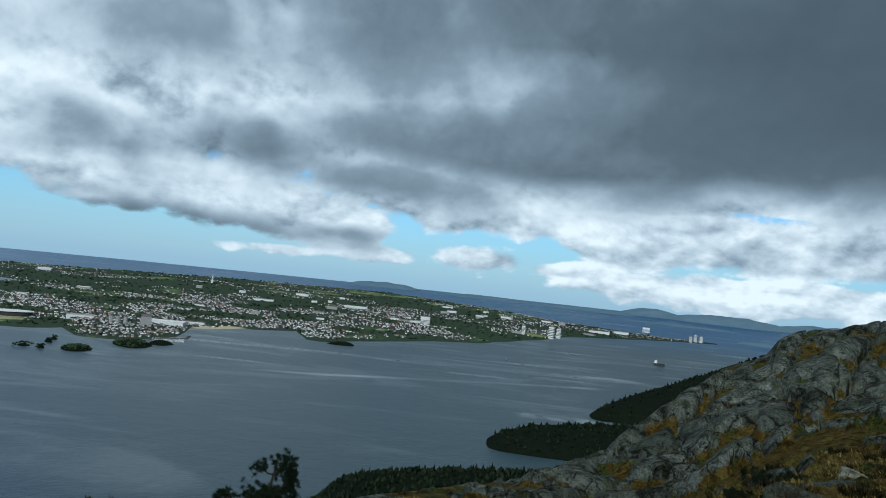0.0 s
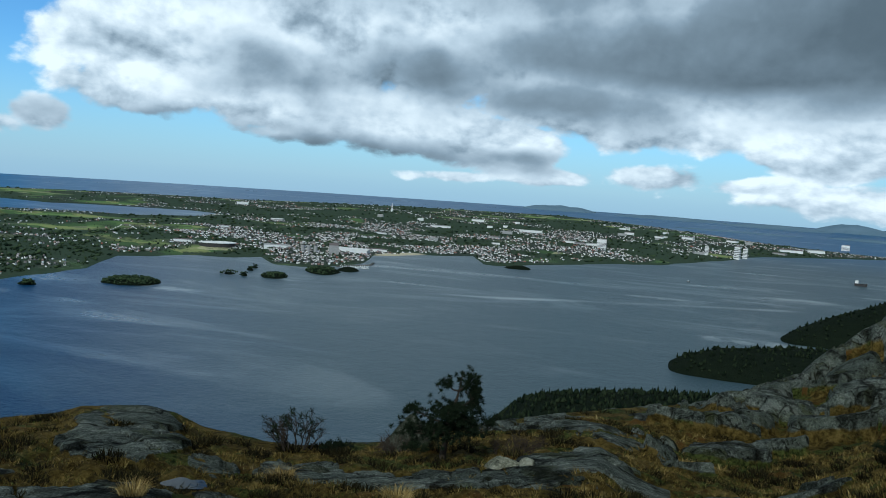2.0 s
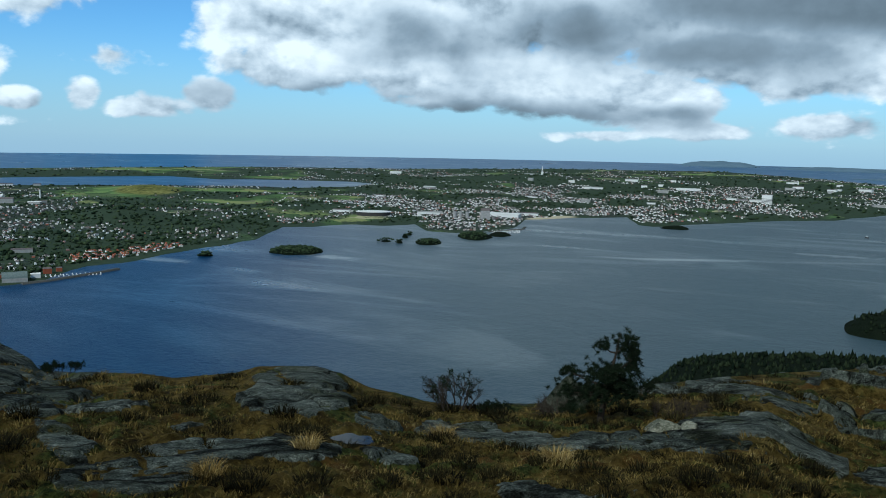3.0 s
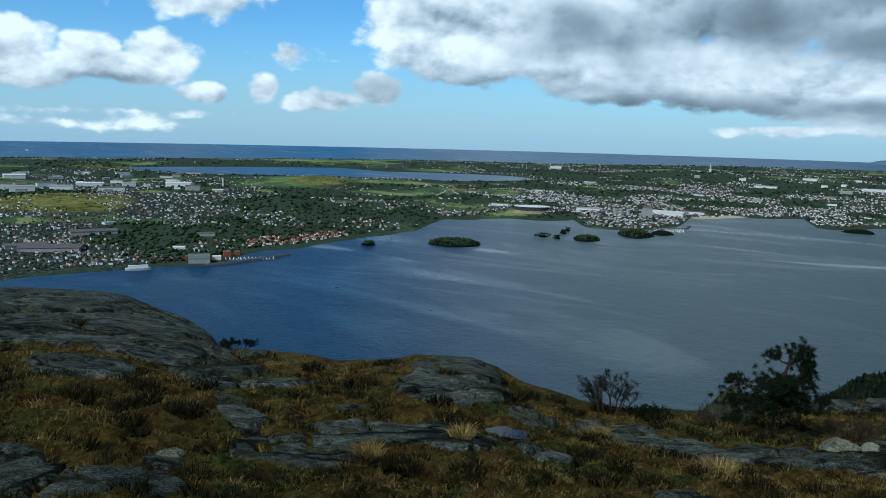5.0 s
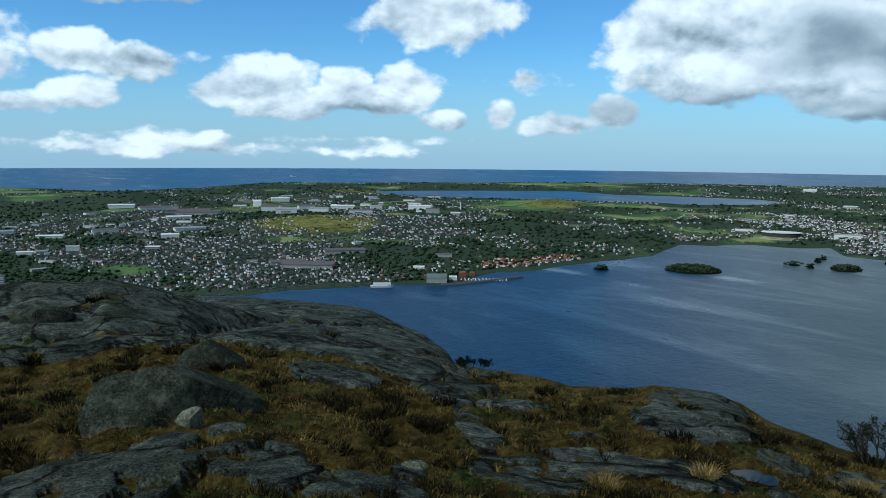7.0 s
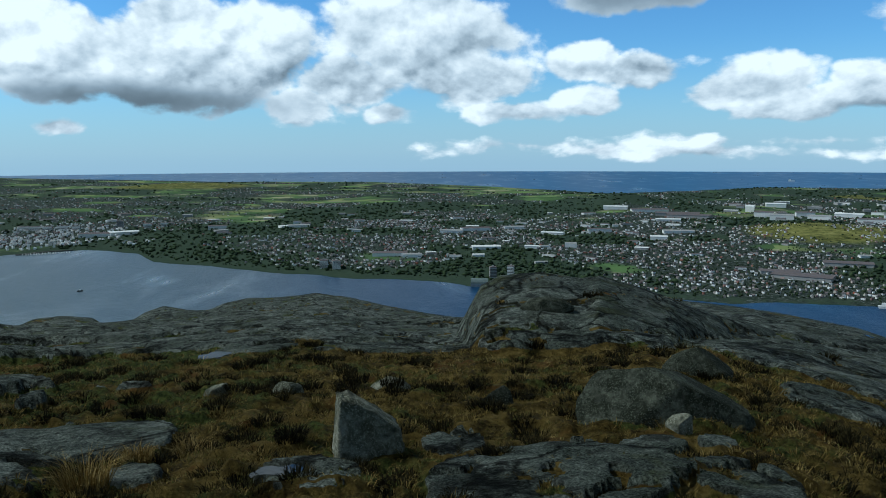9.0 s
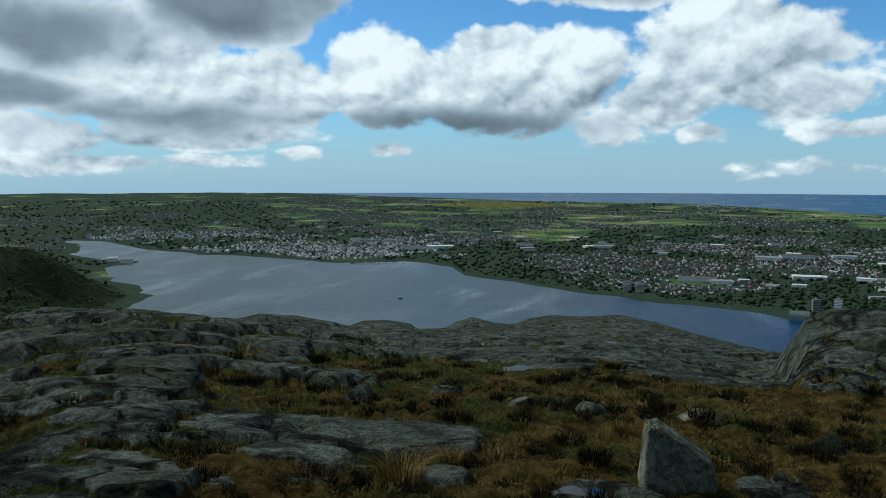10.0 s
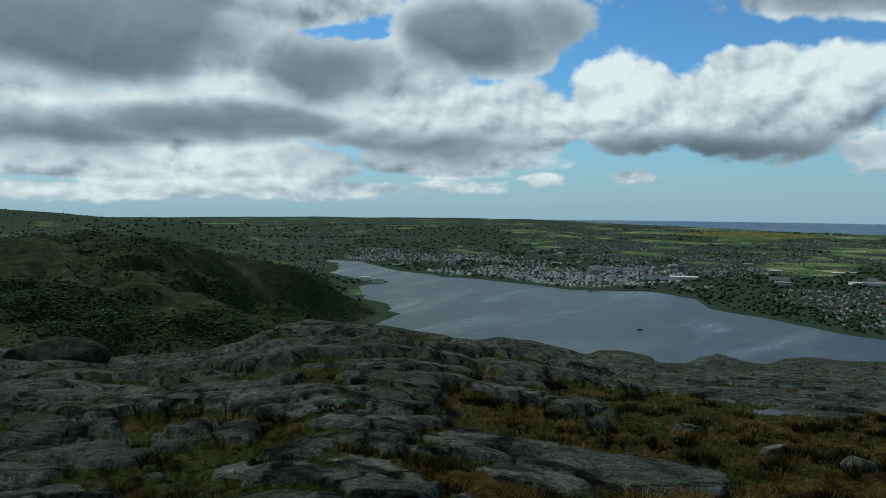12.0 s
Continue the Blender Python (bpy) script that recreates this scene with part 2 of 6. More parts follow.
# ---- materials ----
def mat_hill():
    """Moor: grey gneiss where the rock is bare, ochre grass, moss and heather between."""
    m, n, b = material("moor")
    pos = n.add("ShaderNodeNewGeometry").outputs["Position"]
    rock = n.attr("rock")
    fine = n.noise(pos, 9.0, 8.0, 0.7)
    mid = n.noise(pos, 1.4, 6.0, 0.6)
    big = n.noise(pos, 0.22, 4.0, 0.55)
    grit = n.noise(pos, 38.0, 6.0, 0.75)
    stone = n.ramp(n.math("ADD", n.math("MULTIPLY", mid, 0.25), n.math("ADD", n.math("MULTIPLY", fine, 0.3), n.math("MULTIPLY", grit, 0.45))),
                   [(0.41, (0.004, 0.005, 0.004)), (0.455, (0.028, 0.033, 0.027)), (0.50, (0.084, 0.094, 0.077)), (0.55, (0.160, 0.174, 0.144)), (0.61, (0.36, 0.375, 0.32))])
    # hairline joints and ledges
    sway = n.add("ShaderNodeTexNoise")
    n.put(sway.inputs["Vector"], pos), n.put(sway.inputs["Scale"], 0.6), n.put(sway.inputs["Detail"], 4.0)
    bent = n.vec("ADD", pos, n.vec("SCALE", sway.outputs["Color"], scale=2.2))
    crack = n.math("MINIMUM", n.voronoi(bent, 0.5, "DISTANCE_TO_EDGE"), n.voronoi(bent, 0.16, "DISTANCE_TO_EDGE"))
    crack = n.step(n.math("MULTIPLY_ADD", fine, 0.05, crack), 0.06, 0.02)
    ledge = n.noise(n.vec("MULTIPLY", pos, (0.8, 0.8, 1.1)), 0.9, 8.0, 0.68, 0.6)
    # weathered grey-green skin, black lichen, moss
    stone = n.mix(n.math("MULTIPLY", n.step(big, 0.46, 0.60), 0.5), stone, n.mix(n.step(grit, 0.36, 0.64), (0.007, 0.010, 0.006), (0.080, 0.094, 0.068)))
    lichen = n.step(n.noise(pos, 2.2, 8.0, 0.66), 0.55, 0.585)
    stone = n.mix(n.math("MULTIPLY", lichen, 0.65), stone, n.mix(n.step(grit, 0.4, 0.7), (0.005, 0.005, 0.004), (0.032, 0.033, 0.027)))
    film = n.step(n.noise(pos, 0.75, 7.0, 0.62, 0.5), 0.55, 0.64)
    stone = n.mix(n.math("MULTIPLY", film, 0.55), stone, n.mix(n.step(grit, 0.35, 0.65), (0.012, 0.015, 0.005), (0.075, 0.082, 0.026)))
    # darker at low ledge noise, paler at high; cracks and clefts near black
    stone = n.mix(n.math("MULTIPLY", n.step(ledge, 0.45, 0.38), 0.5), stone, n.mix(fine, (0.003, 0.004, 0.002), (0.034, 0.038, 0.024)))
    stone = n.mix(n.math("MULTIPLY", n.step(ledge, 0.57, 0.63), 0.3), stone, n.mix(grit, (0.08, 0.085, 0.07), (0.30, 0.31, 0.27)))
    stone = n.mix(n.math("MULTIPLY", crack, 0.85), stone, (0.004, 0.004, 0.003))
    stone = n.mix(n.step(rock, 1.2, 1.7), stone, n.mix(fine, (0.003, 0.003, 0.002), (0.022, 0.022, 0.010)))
    tone = n.noise(pos, 1.9, 6.0, 0.7, 0.6)
    grass = n.ramp(n.math("MULTIPLY_ADD", tone, 0.6, n.math("MULTIPLY", fine, 0.4)),
                   [(0.36, (0.008, 0.006, 0.002)), (0.45, (0.042, 0.030, 0.008)), (0.53, (0.105, 0.074, 0.019)), (0.62, (0.18, 0.130, 0.038)), (0.75, (0.33, 0.245, 0.09))])
    sepp = n.add("ShaderNodeSeparateXYZ")
    n.put(sepp.inputs[0], pos)
    damp = n.math("MULTIPLY_ADD", n.step(sepp.outputs[1], -1.5, -5.0), 0.10, n.noise(pos, 0.55, 6.0, 0.65))
    grass = n.mix(n.step(damp, 0.50, 0.60), grass, n.mix(n.step(fine, 0.35, 0.65), (0.012, 0.018, 0.005), (0.085, 0.10, 0.025)))
    grass = n.mix(n.step(n.noise(pos, 0.8, 5.0, 0.6), 0.57, 0.66), grass, n.mix(fine, (0.03, 0.015, 0.004), (0.16, 0.090, 0.024)))
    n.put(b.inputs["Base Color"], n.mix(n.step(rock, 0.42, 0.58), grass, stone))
    n.put(b.inputs["Roughness"], n.math("MULTIPLY_ADD", fine, 0.25, 0.68))
    rel = n.math("ADD", n.math("MULTIPLY", fine, 0.55), n.math("MULTIPLY", grit, 0.45))
    coarse = n.math("SUBTRACT", n.math("ADD", ledge, n.math("MULTIPLY", mid, 0.5)), n.math("MULTIPLY", crack, 0.35))
    n.put(b.inputs["Normal"], n.bump(rel, 1.0, n.step(rock, 0.45, 0.6, 0.15, 0.08), n.bump(coarse, n.step(rock, 0.45, 0.6, 0.4, 0.7), 0.2)))
    return m


def mat_scrub():
    """Steep far hillsides: heather, bare rock and dark woods."""
    m, n, b = material("hillside")
    pos = n.add("ShaderNodeNewGeometry").outputs["Position"]
    a = n.noise(pos, 0.02, 6.0, 0.65)
    f = n.noise(pos, 0.14, 8.0, 0.7)
    c = n.ramp(n.math("MULTIPLY_ADD", a, 0.5, n.math("MULTIPLY", f, 0.5)),
               [(0.36, (0.010, 0.016, 0.008)), (0.46, (0.030, 0.040, 0.018)), (0.54, (0.060, 0.064, 0.032)), (0.61, (0.11, 0.108, 0.078)), (0.70, (0.22, 0.22, 0.185))])
    c = n.mix(n.step(n.attr("wood"), 0.4, 0.6), c, n.mix(f, (0.010, 0.018, 0.009), (0.048, 0.066, 0.028)))
    c = n.mix(n.step(n.attr("wood"), 0.8, 0.88), c, n.mix(f, (0.003, 0.006, 0.004), (0.016, 0.022, 0.012)))
    n.put(b.inputs["Base Color"], c)
    b.inputs["Roughness"].default_value = 0.9
    n.put(b.inputs["Normal"], n.bump(f, 1.0, 3.0))
    return m


def mat_land():
    """Farmland and built-up lowland across the fjord."""
    m, n, b = material("lowland")
    pos = n.add("ShaderNodeNewGeometry").outputs["Position"]
    cells = n.voronoi(pos, 0.022, "F1", "Color", 0.9)
    sepc = n.add("ShaderNodeSeparateColor")
    n.put(sepc.inputs[0], cells)
    field = n.ramp(sepc.outputs[0], [(0.0, (0.06, 0.10, 0.04)), (0.3, (0.10, 0.17, 0.06)), (0.5, (0.16, 0.24, 0.08)), (0.7, (0.25, 0.27, 0.105)), (0.85, (0.07, 0.11, 0.052)), (1.0, (0.40, 0.38, 0.22))])
    grain = n.noise(pos, 0.12, 7.0, 0.7)
    wooded = n.mix(grain, (0.016, 0.028, 0.020), (0.070, 0.096, 0.058))
    urban = n.ramp(n.noise(pos, 0.3, 6.0, 0.75), [(0.3, (0.010, 0.017, 0.010)), (0.50, (0.030, 0.041, 0.030)), (0.61, (0.11, 0.12, 0.11)), (0.72, (0.48, 0.48, 0.45))])
    c = n.mix(n.step(n.attr("town"), 0.4, 0.6), field, urban)
    c = n.mix(n.step(n.math("ADD", n.attr("wood"), n.math("MULTIPLY_ADD", grain, 0.4, -0.2)), 0.45, 0.55), c, wooded)
    heath = n.ramp(n.math("MULTIPLY_ADD", grain, 0.6, n.math("MULTIPLY", n.noise(pos, 0.025, 4.0, 0.6), 0.4)), [(0.36, (0.026, 0.036, 0.012)), (0.47, (0.11, 0.112, 0.032)), (0.57, (0.22, 0.215, 0.066)), (0.7, (0.33, 0.30, 0.12))])
    c = n.mix(n.step(n.attr("heath"), 0.25, 0.45), c, heath)
    c = n.mix(n.step(n.attr("sand"), 0.35, 0.6), c, n.mix(grain, (0.38, 0.33, 0.22), (0.60, 0.53, 0.38)))
    n.put(b.inputs["Base Color"], c)
    b.inputs["Roughness"].default_value = 0.95
    return m


def mat_water():
    m, n, b = material("fjord_water")
    pos = n.add("ShaderNodeNewGeometry").outputs["Position"]
    stretch = n.vec("MULTIPLY", pos, (1.0, 1.9, 1.0))
    slick = n.noise(stretch, 0.004, 5.0, 0.6, 1.5)
    thin = n.noise(n.vec("MULTIPLY", pos, (0.45, 1.6, 1.0)), 0.008, 5.0, 0.6, 0.7)
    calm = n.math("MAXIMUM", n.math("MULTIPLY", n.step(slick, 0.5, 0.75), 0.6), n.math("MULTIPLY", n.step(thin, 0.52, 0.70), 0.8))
    # the long wake of a ferry; broad slicks of still water, their reflections painted pale
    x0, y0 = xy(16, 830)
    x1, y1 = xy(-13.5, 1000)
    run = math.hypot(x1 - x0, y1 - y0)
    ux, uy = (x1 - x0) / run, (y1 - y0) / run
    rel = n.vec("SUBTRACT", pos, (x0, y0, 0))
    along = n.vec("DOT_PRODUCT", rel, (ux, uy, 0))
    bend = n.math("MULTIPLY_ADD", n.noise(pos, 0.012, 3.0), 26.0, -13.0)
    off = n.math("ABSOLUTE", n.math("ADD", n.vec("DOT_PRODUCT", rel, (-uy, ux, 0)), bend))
    wake_glint = n.math("MULTIPLY", n.step(off, 11.0, 2.0), n.math("MULTIPLY", n.step(along, 0.0, 140.0), n.step(along, run, run - 60.0)))
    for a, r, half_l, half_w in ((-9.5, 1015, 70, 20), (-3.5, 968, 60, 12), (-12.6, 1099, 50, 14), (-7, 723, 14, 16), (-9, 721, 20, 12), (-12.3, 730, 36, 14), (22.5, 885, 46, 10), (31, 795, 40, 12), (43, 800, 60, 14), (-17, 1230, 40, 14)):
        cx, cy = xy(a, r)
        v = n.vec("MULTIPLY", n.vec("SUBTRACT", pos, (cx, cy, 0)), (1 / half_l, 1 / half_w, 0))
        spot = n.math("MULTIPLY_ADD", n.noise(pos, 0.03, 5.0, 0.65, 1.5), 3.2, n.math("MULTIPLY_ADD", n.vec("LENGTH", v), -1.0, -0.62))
        wake_glint = n.math("MAXIMUM", wake_glint, n.math("MULTIPLY", n.step(spot, 0.0, 0.7), 0.75))
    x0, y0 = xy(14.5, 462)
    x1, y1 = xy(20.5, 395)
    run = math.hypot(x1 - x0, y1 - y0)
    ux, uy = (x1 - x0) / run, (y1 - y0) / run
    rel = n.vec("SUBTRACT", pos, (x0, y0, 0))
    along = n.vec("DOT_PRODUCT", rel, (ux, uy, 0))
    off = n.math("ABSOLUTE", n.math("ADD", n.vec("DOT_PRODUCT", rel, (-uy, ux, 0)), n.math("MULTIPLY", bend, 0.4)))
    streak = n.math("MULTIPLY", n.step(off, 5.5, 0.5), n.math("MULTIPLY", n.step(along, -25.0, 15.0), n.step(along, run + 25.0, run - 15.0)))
    wake_glint = n.math("MAXIMUM", wake_glint, n.math("MULTIPLY", streak, 0.16))
    b.inputs["IOR"].default_value = 1.33
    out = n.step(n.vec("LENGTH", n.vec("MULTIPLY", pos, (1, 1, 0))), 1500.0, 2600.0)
    # calm water paled in base colour, standing in for the brighter sky it reflects
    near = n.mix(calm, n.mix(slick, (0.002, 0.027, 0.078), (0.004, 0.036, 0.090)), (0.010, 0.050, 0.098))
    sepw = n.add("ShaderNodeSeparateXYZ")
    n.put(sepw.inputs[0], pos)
    # grey cloud reflection put into the base colour here, blue sky reflection elsewhere
    cloud_sheen = n.step(n.math("MULTIPLY_ADD", sepw.outputs[1], 0.65, n.math("MULTIPLY_ADD", slick, 160.0, sepw.outputs[0])), -10.0, 240.0)
    cloud_sheen = n.math("MAXIMUM", cloud_sheen, n.step(sepw.outputs[1], 60.0, -260.0))
    near = n.mix(cloud_sheen, near, n.mix(calm, (0.036, 0.064, 0.078), (0.085, 0.115, 0.126)))
    near = n.mix(n.math("MULTIPLY", wake_glint, n.math("MULTIPLY", n.step(thin, 0.3, 0.6), 0.7)), near, (0.34, 0.38, 0.39))
    # far sea turned bluer with distance, sky reflection and haze put into its colour
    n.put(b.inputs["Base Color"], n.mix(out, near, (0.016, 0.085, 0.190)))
    n.put(b.inputs["Roughness"], n.math("MULTIPLY_ADD", calm, -0.12, 0.36))
    n.put(b.inputs["Specular IOR Level"], n.math("MULTIPLY", n.math("ADD", n.math("MULTIPLY", cloud_sheen, 0.42), n.math("MULTIPLY_ADD", calm, 0.2, 0.24)), n.math("MULTIPLY_ADD", out, -0.75, 1.0)))
    ripple = n.math("ADD", n.noise(pos, 0.35, 5.0, 0.65), n.math("MULTIPLY", n.noise(pos, 0.06, 3.0, 0.6), 1.2))
    n.put(b.inputs["Normal"], n.bump(ripple, n.math("MULTIPLY", n.math("MULTIPLY_ADD", calm, -0.35, 0.5), n.math("SUBTRACT", 1.0, out)), 1.0))
    return m


def mat_plain(name, dark, pale, scale, rough=0.8, metal=0.0, bump=0.0, island=False):
    m, n, b = material(name)
    pos = n.add("ShaderNodeNewGeometry")
    f = n.noise(pos.outputs["Position"], scale, 5.0, 0.6)
    if island:
        f = n.math("ADD", n.math("MULTIPLY", f, 0.4), n.math("MULTIPLY", pos.outputs["Random Per Island"], 0.6))
    n.put(b.inputs["Base Color"], n.ramp(f, [(0.2, dark), (0.8, pale)]))
    b.inputs["Roughness"].default_value, b.inputs["Metallic"].default_value = rough, metal
    if bump:
        n.put(b.inputs["Normal"], n.bump(f, 0.8, bump))
    return m


def mat_house():
    m, n, b = material("house_wall")
    r = n.add("ShaderNodeNewGeometry").outputs["Random Per Island"]
    n.put(b.inputs["Base Color"], n.ramp(r, [(0.0, (0.82, 0.82, 0.8)), (0.40, (0.76, 0.75, 0.71)), (0.52, (0.45, 0.42, 0.35)), (0.66, (0.22, 0.21, 0.20)), (0.8, (0.12, 0.12, 0.13)), (0.9, (0.33, 0.11, 0.065)), (1.0, (0.7, 0.69, 0.66))]))
    b.inputs["Roughness"].default_value = 0.7
    return m


M_HILL, M_SCRUB, M_LAND, M_WATER, M_HOUSE = mat_hill(), mat_scrub(), mat_land(), mat_water(), mat_house()
M_ROOF = mat_plain("house_roof", (0.025, 0.025, 0.03), (0.24, 0.20, 0.19), 0.5, 0.7, island=True)
# roofs paled in colour to stand in for sunshine on one far quarter
M_SUNLIT_ROOF = mat_plain("sunlit_roof", (0.16, 0.15, 0.14), (0.85, 0.83, 0.79), 0.5, 0.7, island=True)
M_TREE = mat_plain("far_tree", (0.009, 0.018, 0.011), (0.060, 0.086, 0.040), 0.3, 0.9, island=True)
M_SCRUB_TREE = mat_plain("birch_scrub", (0.020, 0.034, 0.016), (0.10, 0.135, 0.055), 0.03, 0.9, island=True)
M_CONIFER = mat_plain("far_conifer", (0.004, 0.008, 0.005), (0.022, 0.030, 0.015), 0.3, 0.9, island=True)
M_WHITE = mat_plain("pale_render", (0.66, 0.66, 0.63), (0.82, 0.81, 0.78), 0.5, 0.6)
# distance haze put into the base colour: pale blue-grey fells
M_FELL_HAZED = mat_plain("hazed_fell", (0.10, 0.16, 0.21), (0.16, 0.23, 0.285), 0.012, 0.95)
M_CONC = mat_plain("concrete", (0.26, 0.26, 0.25), (0.42, 0.41, 0.39), 0.4, 0.85)


# ---- height of the ground ----
def vnoise(x, y, seed=0):
    ix, iy = np.floor(x).astype(np.int64), np.floor(y).astype(np.int64)
    fx, fy = x - ix, y - iy
    u, v = fx * fx * (3 - 2 * fx), fy * fy * (3 - 2 * fy)

    def h(a, b):
        n = (a * 374761393 + b * 668265263 + seed * 974634777) & 0xFFFFFFFF
        n = ((n ^ (n >> 13)) * 1274126177) & 0xFFFFFFFF
        return ((n ^ (n >> 16)) & 0xFFFF) / 65535.0
    return (h(ix, iy) * (1 - u) + h(ix + 1, iy) * u) * (1 - v) + (h(ix, iy + 1) * (1 - u) + h(ix + 1, iy + 1) * u) * v


def fbm(x, y, octaves=4, seed=0, gain=0.5):
    s, a, t = 0.0, 1.0, 0.0
    for i in range(octaves):
        s = s + a * vnoise(x * 2 ** i, y * 2 ** i, seed + i)
        t, a = t + a, a * gain
    return s / t


def smooth(v, lo, hi):
    q = np.clip((v - lo) / (hi - lo), 0, 1)
    return q * q * (3 - 2 * q)


def table(*pairs):
    a = np.array(pairs, float)
    return lambda v: np.interp(v, a[:, 0], a[:, 1])


# brow of the hill that the camera stands on: bearing and angle at which it ends, and how far off
brow_a = table((-60, -4), (-29.3, -0.2), (-25, -1.5), (-23.3, -2.4), (-22.6, -3.4), (-20.3, -4.3), (-17.3, -7.1), (-13.8, -10.6), (-10, -12.8), (-6.3, -14.2),
               (2.6, -16.1), (8.5, -17.5), (14.7, -19.3), (21.6, -19.9), (24.4, -19.55), (26.4, -19.0), (28.4, -18.6), (30.5, -17.45), (32.2, -17.0), (36.4, -16.75), (38.1, -17.15), (42.2, -17.2), (44.3, -16.7),
               (48.8, -16.1), (50.7, -15.65), (51.2, -14.8), (53, -13.5))
brow_b = table((53, -13.5), (54.4, -12.9), (56.6, -11.8), (58.1, -11.4), (61.8, -10.95), (65.2, -10.6), (70.2, -10.3), (76, -10.8), (84.1, -12.1), (87, -11.7), (90.3, -11.05), (92.8, -10.4), (95.2, -10.03),
               (97.6, -10.24), (100, -10.22), (101.6, -10.45), (102.7, -10.88), (104, -10.8), (105.7, -10.43), (107, -10.8), (107.7, -11.24), (109.7, -11.3), (110.2, -10.88), (112.1, -10.58), (113.7, -10.62), (114.6, -11.0),
               (116.2, -10.6), (118.6, -10.12), (121, -9.95), (122.7, -10.3), (124.3, -10.14), (125.6, -9.78), (128.4, -9.3), (130.9, -9.0), (136.5, -9.0), (139.2, -10.3), (143, -11.0), (147.7, -10.9), (148, -10.24), (152.4, -9.9),
               (180, -7), (240, -2), (300, -4))
brow_r = table((-60, 90), (-29, 85), (-20, 70), (-12, 48), (-5, 34), (3, 26), (10, 19), (22, 16), (30, 18), (36, 18), (44, 19), (49, 22), (52, 36), (56, 48), (66, 58), (72, 60),
               (84, 64), (92, 75), (104, 80), (118, 80), (128, 62), (136, 55), (140, 50), (155, 50), (180, 90), (300, 90))
sag = table((-60, 3.0), (-18, 3.0), (-9, 1.2), (0, 0.0), (300, 0.0))

# bare slabs: bearing, half width in bearing, distance, half depth as a ratio
SLABS_WEST = [
    (44.4, 5.0, 7.9, 0.10), (40.2, 4.6, 8.9, 0.09), (33.9, 4.2, 9.0, 0.08), (27.2, 2.3, 9.25, 0.05), (21.2, 2.9, 12.6, 0.09), (65.5, 3.9, 6.9, 0.08), (59.5, 6.3, 6.2, 0.08), (59.7, 3.3, 13.2, 0.06), (54.6, 1.2, 7.0, 0.04),
    (46.0, 2.3, 13.7, 0.05), (67.4, 1.5, 8.2, 0.04), (33.9, 3.8, 13.4, 0.16), (33.4, 3.6, 16.6, 0.13), (27.8, 1.7, 11.8, 0.05), (17.1, 2.2, 11.9, 0.06), (1.4, 2.7, 12.8, 0.09), (-8.9, 3.6, 12.1, 0.09), (-11.0, 2.4, 7.8, 0.09), (10.2, 1.6, 11.5, 0.05),
    (46.6, 2.3, 13.8, 0.07), (4.1, 1.4, 24.5, 0.11),
]
SLABS_MIDDLE = [
    (79.6, 9.2, 6.7, 0.17), (86.0, 2.5, 8.4, 0.08), (112.5, 5.0, 10.4, 0.15), (96.4, 3.6, 7.0, 0.08), (108.2, 2.1, 7.9, 0.06), (66.0, 4.4, 6.9, 0.06), (71.6, 2.3, 7.9, 0.05), (59.6, 3.1, 14.1, 0.07), (77.7, 4.2, 26.3, 0.16),
    (77.5, 2.0, 7.8, 0.05), (114.9, 1.9, 17.6, 0.08), (89.7, 3.7, 22.8, 0.12),
]
SLABS_SOUTH = [
    (131.5, 9.7, 8.0, 0.22), (128.4, 3.2, 14.0, 0.24), (115.9, 2.8, 15.5, 0.10), (118.4, 3.2, 10.0, 0.14), (109.6, 4.1, 10.0, 0.12), (139.0, 3.1, 15.2, 0.13), (151.1, 4.2, 17.0, 0.24), (141.2, 3.4, 11.1, 0.07), (151.8, 2.2, 10.2, 0.08),
    (149.0, 2.0, 12.6, 0.08), (134.0, 4.3, 12.9, 0.11), (122.3, 4.9, 24.5, 0.18), (145.8, 5.5, 22.8, 0.17), (99.7, 2.7, 24.6, 0.10),
]
# turf between the slabs to the south: the same
GREENS = [(143.5, 3.2, 13.0, 0.10), (137.5, 2.6, 19.5, 0.16), (147.5, 3.0, 9.2, 0.10), (141.5, 2.4, 9.4, 0.12), (121.5, 3.4, 14.0, 0.16), (127.0, 3.0, 40.0, 0.20), (133.5, 2.2, 18.0, 0.14)]


def brow(az):
    return np.where(az < 53, brow_a(az), brow_b(az))


GRID = np.arange(-60, 300.1, 0.25)


def blurred(values, degrees):
    k = int(degrees * 12)
    g = np.exp(-0.5 * (np.arange(-k, k + 1) / (degrees * 4)) ** 2)
    return np.convolve(np.pad(values, k, mode="edge"), g / g.sum(), mode="valid")


RIM_R = blurred(brow_r(GRID), 0.8)
RIM_K = np.tan(np.radians(brow(GRID))) + EYE / RIM_R
RIM_SOFT = blurred(RIM_K, 5.0) - np.interp(GRID, (84, 90, 114, 124), (0.0, 0.009, 0.009, 0.0))


def slope_at(az, r):
    """Fall of the hill along a bearing, out to its rim."""
    rise = np.interp(az, (84, 92, 116, 122), (0.45, 0.82, 0.82, 0.45))
    q = smooth(r / np.interp(az, GRID, RIM_R), rise, 0.97)
    return np.interp(az, GRID, RIM_SOFT) * (1 - q) + np.interp(az, GRID, RIM_K) * q


def reach(az, el):
    """Distance at which the hill shows under that angle."""
    r = 8.0
    for _ in range(12):
        r = EYE / max(math.tan(radians(-el)) + float(slope_at(np.array(float(az)), np.array(r))), 0.02)
        r = min(r, 85.0)
    return r


SLAB_PLACES = SLABS_WEST + SLABS_MIDDLE + SLABS_SOUTH


